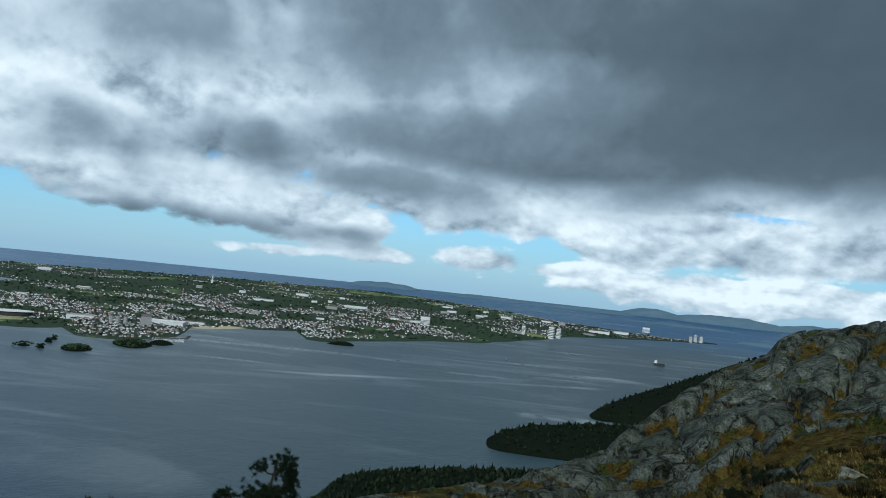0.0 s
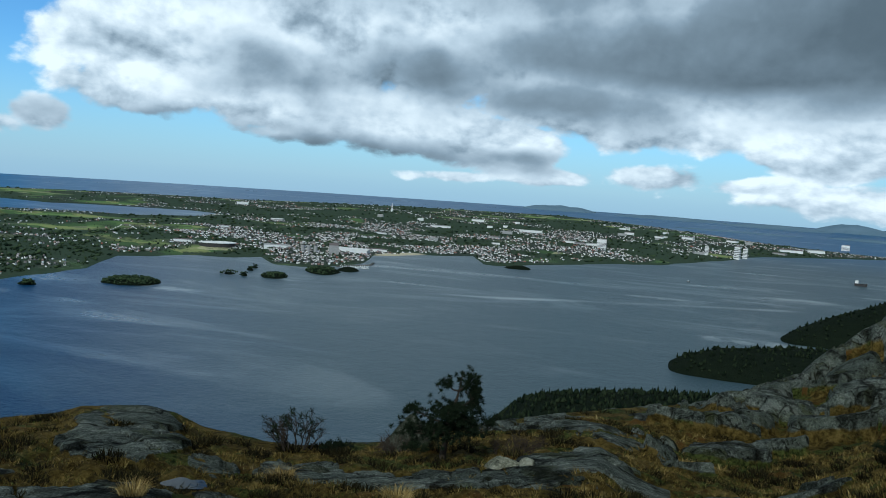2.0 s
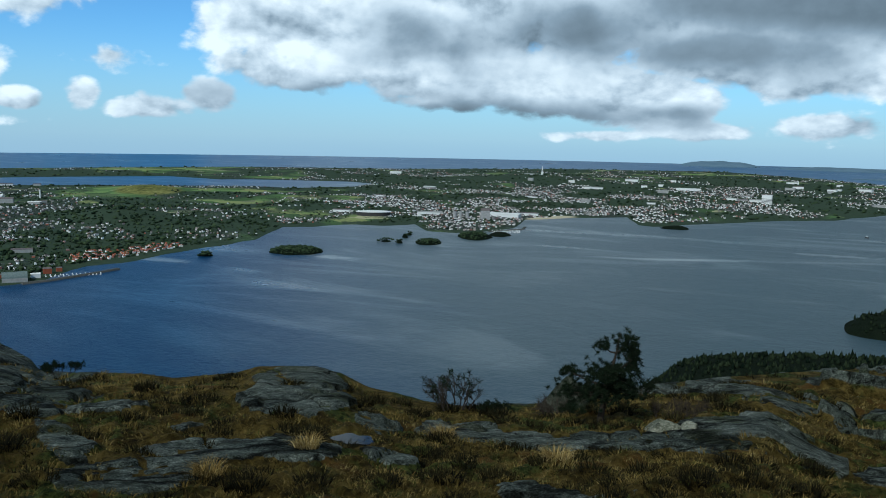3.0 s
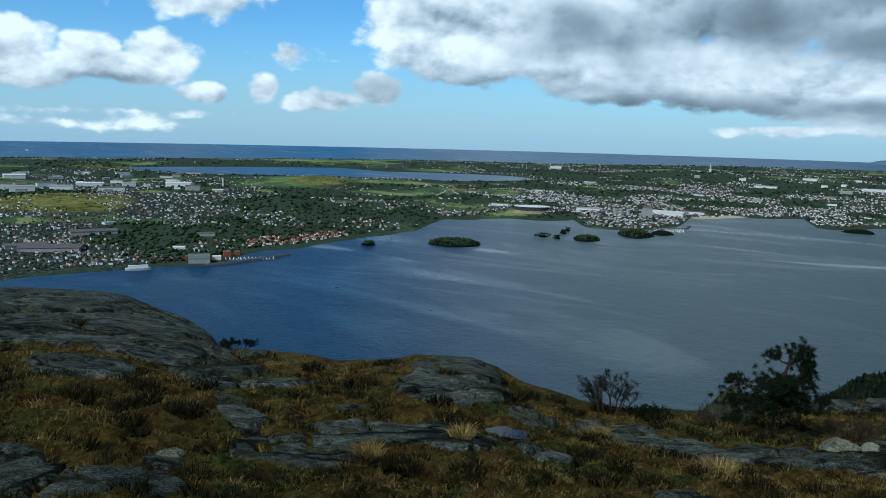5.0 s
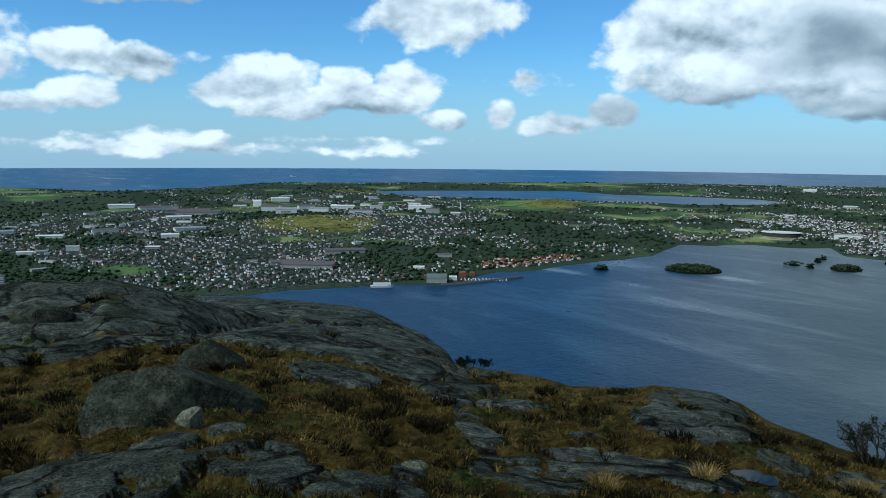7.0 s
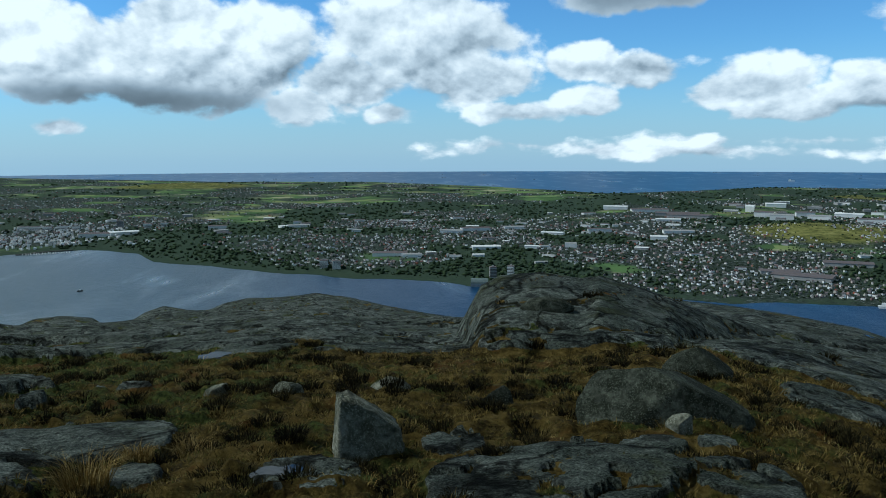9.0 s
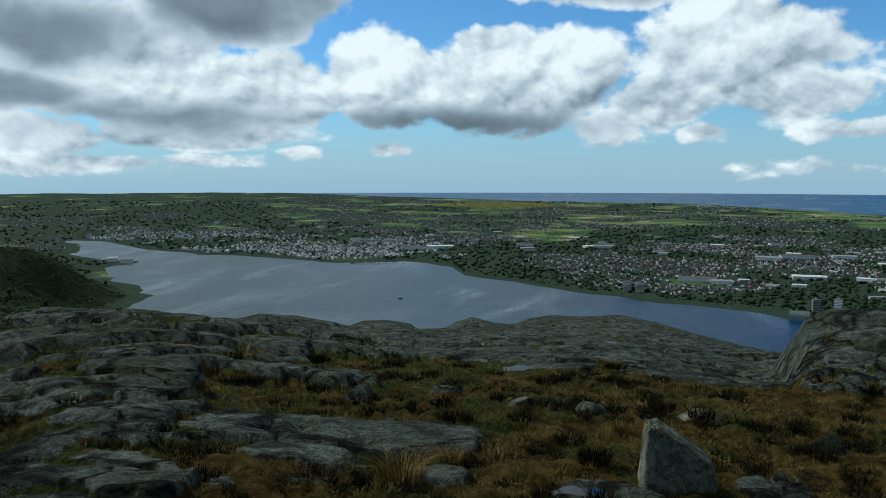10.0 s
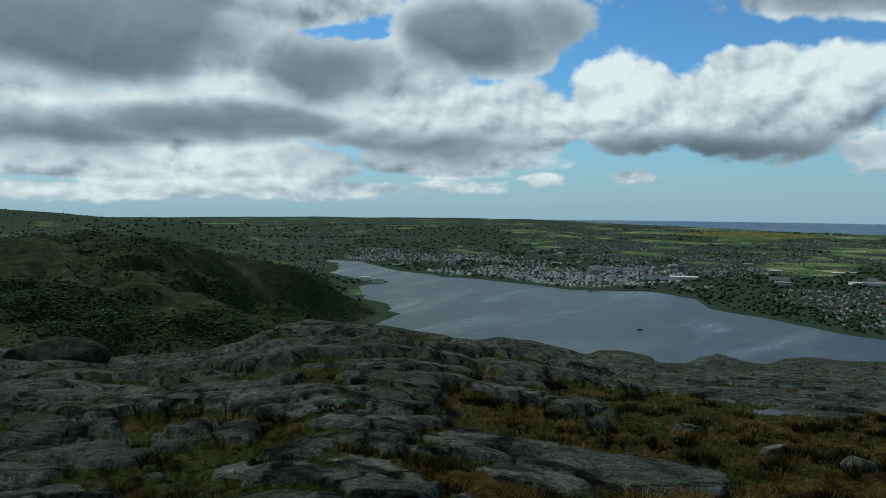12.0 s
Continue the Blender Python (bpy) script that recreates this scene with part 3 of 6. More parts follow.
def cells(x, y, seed):
    """Nearest joint of a pattern of rounded blocks: nearness to the edge, a random number for each block, and the place in it."""
    ix, iy = np.floor(x).astype(np.int64), np.floor(y).astype(np.int64)

    def h(a, b, k):
        n = (a * 374761393 + b * 668265263 + (seed + k) * 974634777) & 0xFFFFFFFF
        n = ((n ^ (n >> 13)) * 1274126177) & 0xFFFFFFFF
        return ((n ^ (n >> 16)) & 0xFFFF) / 65535.0
    f1, f2 = np.full(x.shape, 9.0), np.full(x.shape, 9.0)
    rnd, ox, oy = np.zeros(x.shape), np.zeros(x.shape), np.zeros(x.shape)
    for dx in (-1, 0, 1):
        for dy in (-1, 0, 1):
            cx, cy = ix + dx, iy + dy
            px = cx + 0.1 + 0.8 * h(cx, cy, 0)
            py = cy + 0.1 + 0.8 * h(cx, cy, 1)
            d = np.hypot(px - x, py - y)
            first = d < f1
            f2 = np.where(first, f1, np.minimum(f2, d))
            rnd = np.where(first, h(cx, cy, 2), rnd)
            ox, oy = np.where(first, x - px, ox), np.where(first, y - py, oy)
            f1 = np.where(first, d, f1)
    return f2 - f1, rnd, ox, oy


def near_rock(az, r, x, y):
    s = r / np.interp(az, GRID, RIM_R)
    bias = np.interp(az, (-40, -16, -8, 5, 45, 50, 60, 84, 92, 112, 130, 160), (0.30, 0.28, 0.16, 0.06, 0.05, 0.06, 0.06, 0.08, 0.10, 0.20, 0.50, 0.58))
    outer = np.interp(az, (-40, -16, -4, 30, 46, 50, 70, 84, 116, 160), (0.62, 0.6, 0.4, 0.30, 0.30, 0.8, 0.85, 0.80, 0.76, 0.8))
    k = bias + (outer - bias) * smooth(s, np.where(az < -5, 0.32, 0.24), np.where(az < -5, 0.6, 0.40))
    m = smooth(fbm(x * 0.55, y * 0.55, 5, 11) + (k - 0.5) * 0.8, 0.50, 0.54)
    wob = (fbm(x * 0.9, y * 0.9, 4, 5) - 0.5) * 1.5
    for a, ha, rc, wide in SLAB_PLACES:
        d = ((az - a) / ha) ** 2 + (np.log(r / rc) / wide) ** 2
        m = np.maximum(m, smooth(1.15 - d + wob, 0.0, 0.14))
    for a, ha, rc, wide in GREENS:
        d = ((az - a) / ha) ** 2 + (np.log(r / rc) / wide) ** 2
        m = np.minimum(m, 1 - smooth(1.0 - d + wob, 0.0, 0.14))
    return m


# rain pools: bearing, angle, width and height as angles
POOLS = [(102.6, -13.96, 1.9, 0.6), (111.6, -12.99, 1.2, 0.28), (113.7, -12.1, 0.9, 0.22), (70.4, -11.95, 1.7, 0.28), (57.7, -11.85, 1.1, 0.22), (136.4, -19.17, 1.3, 0.5),
         (132.5, -18.22, 0.9, 0.3), (149.6, -14.22, 2.3, 0.5), (98.6, -21.9, 3.0, 0.75), (29.6, -21.69, 2.4, 0.4)]
POOL_PLACES = [(a, reach(a, e), radians(wd) * reach(a, e) / 2, min((reach(a, e + ht / 2) - reach(a, e - ht / 2)) / 2, radians(wd) * reach(a, e) * 0.42), EYE + reach(a, e) * math.tan(radians(e))) for a, e, wd, ht in POOLS]
knoll_top = table((63, -14), (67, -12), (70, -10.5), (72.7, -9.65), (74.4, -9.15), (75, -9.0), (76.2, -9.3), (79, -8.95), (82, -9.25), (83.4, -10.0), (84.2, -11.6), (85.2, -14))


def near_hill(az, r, x, y):
    re = np.interp(az, GRID, RIM_R)
    s = np.clip(r / re, 0, 1)
    rock = near_rock(az, np.maximum(r, 0.5), x, y)
    z = np.minimum(r, re) * slope_at(az, np.minimum(r, re)) - sag(az) * np.sin(np.pi * s) ** 2
    # rounded knoll of bare rock
    zc = EYE + 26.0 * np.tan(np.radians(knoll_top(az)))
    q = np.where(r < 26, (26 - r) / 7.0, (r - 26) / 4.5)
    lift = np.clip(zc - z, 0, None) * np.clip(1 - q * q, 0, 1) ** 0.75 * (az > 63) * (az < 85.2)
    z = z + lift
    rock = np.where(lift > 0.12, np.maximum(rock, 0.97 * (fbm(x * 1.1, y * 1.1, 3, 15) < 0.66)), rock)
    calm = np.clip(r / 3.0, 0, 1) * np.clip((1 - s) * 6, 0.12, 1)
    calm = calm * (1 - 0.7 * smooth(lift, 0.2, 0.9))
    # rounded blocks of rock with open joints, hummocks in the turf
    east = az < -3
    ux, uy = np.where(east, 0.57, -0.57), 0.82
    u, v = x * ux + y * uy, x * uy - y * ux
    wa, wb = fbm(x * 0.5, y * 0.5, 4, 17) - 0.5, fbm(x * 0.5 + 9, y * 0.5 + 4, 4, 18) - 0.5
    e1, k1, ox1, oy1 = cells(u / 4.4 + wa * 2.2, v / 2.3 + wb * 2.2, 401)
    wa, wb = fbm(x * 0.14, y * 0.14, 4, 27) - 0.5, fbm(x * 0.14 + 9, y * 0.14 + 4, 4, 28) - 0.5
    e2, k2, ox2, oy2 = cells(u / np.where(east, 13.0, 7.5) + wa * 1.5, v / np.where(east, 3.6, 3.2) + wb * 2.0, 411)
    far_on = smooth(r, 10, 17)
    opening = smooth(fbm(x * 0.35, y * 0.35, 3, 29), 0.44, 0.62)
    green = np.interp(az, (-40, -12, -5, 60, 108, 122, 160), (0.9, 0.9, 0.15, 0.15, 0.3, 1.0, 1.0))
    w1, w2 = 0.02 + 0.24 * opening * green, 0.02 + 0.2 * opening * green
    joint = np.minimum(smooth(e1, w1 * 0.6, w1) * (1 - far_on) + far_on, smooth(e2, w2 * 0.6, w2) * far_on + 1 - far_on)
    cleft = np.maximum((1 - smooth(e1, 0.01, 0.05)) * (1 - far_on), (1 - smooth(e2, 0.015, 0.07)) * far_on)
    rock = rock * np.where(joint < 0.5, 0.2, 1.0)
    low1 = np.interp(r, (3.5, 6, 12), (0.3, 0.5, 0.8)) * np.interp(az, (-12, -4, 100, 116, 130), (1.0, 0.45, 0.45, 0.9, 1.1))
    block1 = low1 * 0.13 * (1 - np.exp(-e1 * 9)) + low1 * 0.18 * (k1 - 0.5) + low1 * 0.34 * oy1 * (vnoise(k1 * 97, k1 * 31, 5) - 0.3)
    big_h = np.where(east, np.interp(r, (16, 40), (0.35, 2.6)), np.interp(r, (12, 30), (0.30, 0.62)) * np.interp(az, (45, 52, 104, 118), (0.8, 0.45, 0.45, 1.2)))
    block2 = big_h * (0.5 * (1 - np.exp(-e2 * 5)) + 0.5 * (k2 - 0.5) + 0.5 * oy2 * (vnoise(k2 * 97, k2 * 31, 6) - 0.2))
    block = block1 * (1 - far_on) + (block2 + 0.5 * block1) * far_on
    dome = fbm(x * 0.5, y * 0.5, 4, 7) - 0.5
    turf = fbm(x * 2.6, y * 2.6, 4, 9) - 0.5
    z = z + calm * ((fbm(x * 0.22, y * 0.22, 4, 3) - 0.5) * 0.012 * r + 0.12 * dome
                    + rock * (0.02 + block + 0.03 * (fbm(x * 5, y * 5, 3, 23) - 0.5)) - 0.12 * cleft * rock * low1
                    + (1 - rock) * (0.34 * turf + 0.12 * (fbm(x * 7, y * 7, 2, 27) - 0.5) - 0.03))
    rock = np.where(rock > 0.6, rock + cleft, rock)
    over = np.clip(r - re, 0, None)
    z = z - 0.95 * (np.sqrt(9 + over ** 2) - 3)
    for a, rc, hw, hd, zp in POOL_PLACES:
        d = np.sqrt(((az - a) * rc * 0.01745 / hw) ** 2 + ((r - rc) / hd) ** 2) + (fbm(x * 3, y * 3, 2, 33) - 0.5) * 0.5
        k = smooth(d, 0.75, 1.7)
        z = (zp - 0.03) * (1 - k) + z * k
        rock = np.where(d < 1.3, 1.0, rock)
    return z, rock


hill_south = table((118, -9.5), (128.4, -8.0), (130.9, -6.8), (134, -5.6), (135, -5.15), (138.5, -4.9), (142.3, -3.66), (145.2, -2.85), (147.7, -2.56), (160, -2.5), (185, -4), (240, -12))
hill_south_r = table((120, 860), (128.4, 800), (134, 690), (140, 600), (155, 540), (240, 540))
cape_1 = table((-60, 2), (-27, -1.5), (-22.4, -3.4), (-19.7, -4.8), (-17.2, -5.9), (-14.6, -6.95), (-12.4, -8.0), (-11.5, -8.6), (-10.9, -9.1), (-9.5, -11))
cape_2 = table((-60, -7), (-14.4, -9.1), (-9.8, -9.7), (-7.8, -9.85), (-5.5, -10.6), (-4.5, -11.2), (-3.9, -11.9), (-2.8, -14), (4, -20))
cape_3 = table((-60, -10), (-7.8, -13.3), (-1.3, -13.95), (1.9, -14.4), (4.3, -14.85), (5.8, -15.5), (6.6, -16.3), (8.5, -18.5), (14, -26))
shore = table((-60, 6000), (-21, 6000), (-19.4, 2345), (-15, 2148), (-9.2, 1875), (-7.6, 1697), (-3.2, 1434), (2.9, 1305), (5.7, 1240), (8.2, 1180), (9.2, 1190), (10, 1310), (14.4, 1255), (17.3, 1200), (17.9, 1085),
              (21.2, 1009), (24.3, 1027), (25.2, 1106), (34.7, 1068), (36.5, 940), (41.3, 850), (44.5, 800), (47.5, 775), (50.5, 705), (52, 693), (58, 681), (65.7, 657), (83.4, 710), (94, 765), (100.7, 838), (106.2, 926),
              (107.2, 1010), (110.7, 1087), (115.4, 1062), (121, 1172), (125, 1235), (128.5, 1340), (131, 1530), (133, 1575), (300, 1600))
outer_shore = table((-60, 2350), (-15, 2400), (-9, 2620), (-3, 3150), (4, 3700), (14, 3480), (26, 3150), (38, 3130), (52, 2920), (64, 2850), (68, 2560), (74, 2330), (80, 2640), (91, 3270), (102, 3480), (112, 4200), (118, 4900), (122, 6000), (300, 6000))
bank = table((200, 140), (600, 134), (740, 131), (770, 129.8), (825, 128.1), (1000, 131.3), (1108, 130.9), (1150, 129.0), (1175, 130.6), (1280, 132.5), (1480, 133), (1560, 133.4), (1700, 128), (6000, 128))
lake_in = table((24, 2190), (28.3, 2085), (29.5, 1960), (34, 1880), (36.6, 1940), (42.3, 1960), (52.4, 2010), (56, 2150), (58, 2260))
lake_out = table((24, 2190), (28.3, 2100), (30, 2171), (33, 2202), (36.6, 2238), (38.9, 2229), (42.3, 2390), (49, 2360), (53, 2330), (58, 2260))
# rounded hills of the lowland: bearing, distance, angle of the top, half widths
HILLS = [(15, 2250, -2.45, 9, 330, 0), (43.6, 1640, -3.45, 2.9, 190, 1), (60.5, 1170, -5.0, 6.0, 180, 1), (73.2, 1750, -2.98, 3.3, 190, 0), (144.5, 2050, -1.55, 8, 420, 0), (160, 3600, -0.5, 17, 700, 0),
         (104, 2700, -2.1, 6, 300, 1), (95.5, 1330, -4.4, 3.0, 120, 0), (46, 1130, -5.2, 3.6, 90, 0), (2, 2500, -2.35, 6, 300, 0), (126, 2600, -2.15, 8, 350, 0), (57, 2180, -2.9, 4, 150, 1)]
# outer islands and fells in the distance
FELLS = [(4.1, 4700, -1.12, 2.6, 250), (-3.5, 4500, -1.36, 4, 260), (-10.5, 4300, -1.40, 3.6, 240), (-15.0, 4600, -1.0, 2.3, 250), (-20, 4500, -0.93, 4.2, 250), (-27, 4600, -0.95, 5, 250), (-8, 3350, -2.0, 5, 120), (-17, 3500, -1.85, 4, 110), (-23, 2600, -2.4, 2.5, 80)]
ISLES = [(33.7, 838, 2.4, 32), (24.2, 913, 1.25, 24), (27.3, 918, 0.9, 9), (26.3, 908, 0.35, 6), (40.0, 815, 0.7, 9), (25.6, 985, 0.3, 6), (25.9, 960, 0.3, 5), (20.8, 980, 1.5, 40), (19.0, 1005, 1.0, 26), (6.8, 1168, 1.4, 16)]


def terrain(az, r):
    """Height, and the masks of bare rock, wood and town, at bearings and distances."""
    x, y = -np.sin(np.radians(az)) * r, np.cos(np.radians(az)) * r
    re = np.interp(az, GRID, RIM_R)
    # the hill underfoot
    near, rock = np.full(r.shape, SEA - 6.0), np.zeros(r.shape)
    close = (r < 320) & (r < re + 145)
    if close.any():
        near[close], rock[close] = near_hill(az[close], r[close], x[close], y[close])
    rock = rock * (r < re * 1.6)
    z = np.maximum(near, SEA - 6)
    wood = np.zeros_like(r)
    region = np.where((near > SEA - 5) & (r < re + 140), 0, 2)

    def raise_to(h, w, reg):
        nonlocal z, wood, region
        hit = h > z
        z = np.where(hit, h, z)
        wood = np.where(hit, w, wood)
        region = np.where(hit, reg, region)

    rough = fbm(x * 0.012, y * 0.012, 5, 21) - 0.5
    # headlands and the hill to the south
    for top, rc, front, rear in ((cape_1, np.interp(az, (-20, -15, -11), (850, 815, 765)), np.interp(az, (-20, -11), (110, 30)), np.interp(az, (-26, -15, -11), (420, 90, 22))),
                                 (cape_2, np.interp(az, (-12, -4.5), (645, 590)), np.interp(az, (-12, -4.5), (95, 35)), np.interp(az, (-12, -4.5), (60, 20))), (cape_3, 330.0, 120.0, 60.0)):
        zc = EYE + rc * np.tan(np.radians(top(az)))
        q = np.where(r < rc, (rc - r) / front, (r - rc) / rear)
        raise_to(SEA - 4 + np.clip(zc - SEA + 4, 0, None) * np.sqrt(np.clip(1 - q * q, 0, 1)) + rough * 5 - 2, 0.9, 1)
    rc = hill_south_r(az)
    zc = EYE + rc * np.tan(np.radians(hill_south(az)))
    q = np.where(r < rc, (rc - r) / (rc - 210), (r - rc) / 420)
    h = np.where(r < rc, -78 + (zc + 78) * np.clip(1 - q, 0, 1) ** 1.15, SEA + (zc - SEA) * np.clip(1 - q * q, 0, 1))
    h = h + (rough * np.interp(r, (200, 400, 800), (16, 34, 12)) + (0.5 - np.abs(fbm(x * 0.022 + 3, y * 0.022, 4, 121) - 0.5) * 4) * np.interp(r, (200, 400, 800), (4, 9, 4))) * smooth(az, 129, 134)
    edge = smooth((az - bank(r)) * r / 57.3, 0, 110)
    h = SEA - 1 + (h - SEA + 1) * np.where(r > 500, edge, 1)
    raise_to(np.where((az > bank(r) - 1) & (r > 215) & (az < 260), h, SEA - 6), fbm(x * 0.02, y * 0.02, 4, 31) + 0.05, 1)
    # lowland beyond the fjord
    inland = np.minimum((r - shore(az)) / 30.0, (outer_shore(az) - r) / 40.0)
    inland = np.maximum(inland, np.where((r > 700) & (az < 260), (az - bank(r)) * r / 57.3 / 30.0, -9))
    inland = inland + (fbm(x * 0.02, y * 0.02, 3, 41) - 0.5) * 1.2
    inlake = np.minimum(r - lake_in(az), lake_out(az) - r) / 25.0
    inland = np.where((az > 25) & (az < 58), np.minimum(inland, -inlake), inland)
    low = SEA + np.clip(inland, -3, 1) * 1.2 + smooth(inland, 0.5, 9) * (4 + 14 * (fbm(x * 0.0035, y * 0.0035, 4, 51) - 0.35))
    wl = fbm(x * 0.008, y * 0.008, 5, 61) + 0.03 - 0.07 * smooth(r, 1500, 1900) * smooth(az, 74, 82) * smooth(124 - az, 0, 8) + 0.09 * smooth(az, 112, 124) * smooth(r, 1500, 2000)
    bare = np.zeros_like(r)
    for a, d, e, wa, wr, open_top in HILLS:
        g = np.exp(-((az - a) / wa) ** 2 * 2 - ((r - d) / wr) ** 2 * 2)
        top = EYE + d * math.tan(radians(e)) - SEA - 6
        low = low + g * top * (inland > 0)
        wl = wl + g * (-0.06 if open_top else 0.22)
        bare = bare + g * open_top
    gap = r - shore(az)
    wl = wl + 0.16 * (gap < 45) * (az > 82) * (az < 107) + 0.10 * (gap < 30)
    raise_to(low, wl, 2)
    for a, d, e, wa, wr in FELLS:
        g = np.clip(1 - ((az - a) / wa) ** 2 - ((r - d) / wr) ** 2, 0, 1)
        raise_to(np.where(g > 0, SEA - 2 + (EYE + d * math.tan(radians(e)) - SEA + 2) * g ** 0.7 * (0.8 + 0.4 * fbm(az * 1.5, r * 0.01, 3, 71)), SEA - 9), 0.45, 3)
    for a, d, wa, wr in ISLES:
        g = 1 - ((az - a) / wa) ** 2 - ((r - d) / wr) ** 2 + (fbm(x * 0.03, y * 0.03, 3, 81) - 0.5) * 0.8
        raise_to(SEA - 2 + 5.5 * smooth(g, 0, 0.9), 0.9, 1)
    town = 0.5 + 1.35 * (fbm(x * 0.009, y * 0.009, 4, 91) - 0.5) + np.interp(r, (650, 1150, 1700, 2300, 3000, 4900), (0.06, 0.15, 0.05, 0.0, -0.05, -0.10)) + np.interp(az, (-20, 30, 60, 90, 100, 106, 112, 132), (0.08, 0.05, 0.04, 0.02, 0.02, 0.12, 0.16, 0.14)) + 0.10 * np.exp(-((r - 1350) / 350) ** 2) * (az > 104)
    town = town - 0.5 * bare + 0.20 * smooth(1500 - r, 0, 250) * (az > 48) * (az < 106) + 0.10 * smooth(r, 1300, 1600) * smooth(36 - az, 0, 6)
    sand = np.exp(-((az - 15.4) / 2.2) ** 2 - ((r - shore(az) - 12) / 22) ** 2)
    return x, y, z, rock, wood, town, region, bare, sand


def height(x, y):
    az = np.degrees(np.arctan2(-np.asarray(x, float), np.asarray(y, float)))
    az = np.where(az < -60, az + 360, az)
    return terrain(az, np.hypot(x, y))


def ground_at(az, r):
    return float(terrain(np.array([az], float), np.array([r], float))[2][0])


def mesh_of(name, verts, faces, mats=(), smooth_shade=False):
    me = bpy.data.meshes.new(name)
    me.from_pydata(verts, [], faces)
    for m in mats:
        me.materials.append(m)
    if smooth_shade:
        me.polygons.foreach_set("use_smooth", np.ones(len(me.polygons), bool))
    return me


# ---- the ground: one sheet out to the horizon ----
def build_ground():
    az = np.concatenate([np.arange(-36, 162.01, 0.2), np.arange(165, 323, 3.0)])
    rr = np.concatenate([[0.02, 0.8, 1.4], np.exp(np.arange(math.log(1.9), math.log(90), 0.0125)), np.exp(np.arange(math.log(90.5), math.log(FAR), 0.0135)), [FAR]])
    A, R = np.meshgrid(az, rr)
    x, y, z, rock, wood, town, region, bare, sand = terrain(np.where(A > 300, A - 360, A), R)
    nr, na = A.shape
    i = np.arange(nr * na).reshape(nr, na)
    nxt = np.roll(i, -1, axis=1)
    quads = np.stack([i[:-1], i[1:], nxt[1:], nxt[:-1]], -1).reshape(-1, 4)
    me = bpy.data.meshes.new("ground")
    me.vertices.add(nr * na)
    me.vertices.foreach_set("co", np.stack([x, y, z], -1).astype(np.float32).ravel())
    me.loops.add(quads.size)
    me.loops.foreach_set("vertex_index", quads.astype(np.int32).ravel())
    me.polygons.add(len(quads))
    me.polygons.foreach_set("loop_start", np.arange(0, quads.size, 4, dtype=np.int32))
    me.polygons.foreach_set("loop_total", np.full(len(quads), 4, np.int32))
    me.polygons.foreach_set("use_smooth", np.ones(len(quads), bool))
    for m in (M_HILL, M_SCRUB, M_LAND, M_FELL_HAZED):
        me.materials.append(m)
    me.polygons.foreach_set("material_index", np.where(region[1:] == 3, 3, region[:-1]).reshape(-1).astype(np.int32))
    for nm, v in (("rock", rock), ("wood", wood), ("town", town), ("heath", bare), ("sand", sand)):
        me.attributes.new(nm, "FLOAT", "POINT").data.foreach_set("value", v.astype(np.float32).ravel())
    me.update()
    me.validate()
    tagged(new("ground", me), "moorland hill of grey rock and ochre grass falling to a fjord coast", "ground", kind="structure")


build_ground()

ring = [(*xy(a, FAR), SEA) for a in range(0, 360, 3)]
tagged(new("water", mesh_of("water", ring, [tuple(range(len(ring)))], (M_WATER,))), "grey blue fjord water with painted-in sky reflections, pale slicks and wind streaks", "water", kind="structure")


# ---- far houses ----
def boxes(spots, gable=True):
    """One mesh of small houses: (x, y, z, length, width, height, turn)."""
    V, F, MI = [], [], []
    for x, y, z, l, b, h, t in spots:
        c, s = math.cos(t), math.sin(t)
        k = len(V)
        for px, py in ((-l, -b), (l, -b), (l, b), (-l, b)):
            V.append((x + (px * c - py * s) / 2, y + (px * s + py * c) / 2, z - 1.5))
        for px, py in ((-l, -b), (l, -b), (l, b), (-l, b)):
            V.append((x + (px * c - py * s) / 2, y + (px * s + py * c) / 2, z + h))
        F += [(k, k + 1, k + 5, k + 4), (k + 1, k + 2, k + 6, k + 5), (k + 2, k + 3, k + 7, k + 6), (k + 3, k, k + 4, k + 7)]
        MI += [0, 0, 0, 0]
        if gable:
            for px in (-l, l):
                V.append((x + px * c / 2, y + px * s / 2, z + h + b * 0.38))
            F += [(k + 4, k + 5, k + 9, k + 8), (k + 6, k + 7, k + 8, k + 9), (k + 5, k + 6, k + 9), (k + 7, k + 4, k + 8)]
            MI += [1, 1, 0, 0]
        else:
            F.append((k + 4, k + 5, k + 6, k + 7))
            MI.append(1)
    me = mesh_of("houses", V, F, (M_HOUSE, M_ROOF))
    me.polygons.foreach_set("material_index", np.array(MI, np.int32))
    return me


def scatter(n, a0, a1, r0, r1, keep, power=1.0, seed=1):
    g = np.random.default_rng(seed)
    az = g.uniform(a0, a1, n)
    u = g.uniform(0, 1, n)
    r = 1 / (1 / r0 ** power + u * (1 / r1 ** power - 1 / r0 ** power)) ** (1 / power)
    x, y, z, rock, wood, town, region, *_ = terrain(az, r)
    ok = keep(az, r, z, wood, town, region, g)
    return [v[ok] for v in (az, r, x, y, z)]


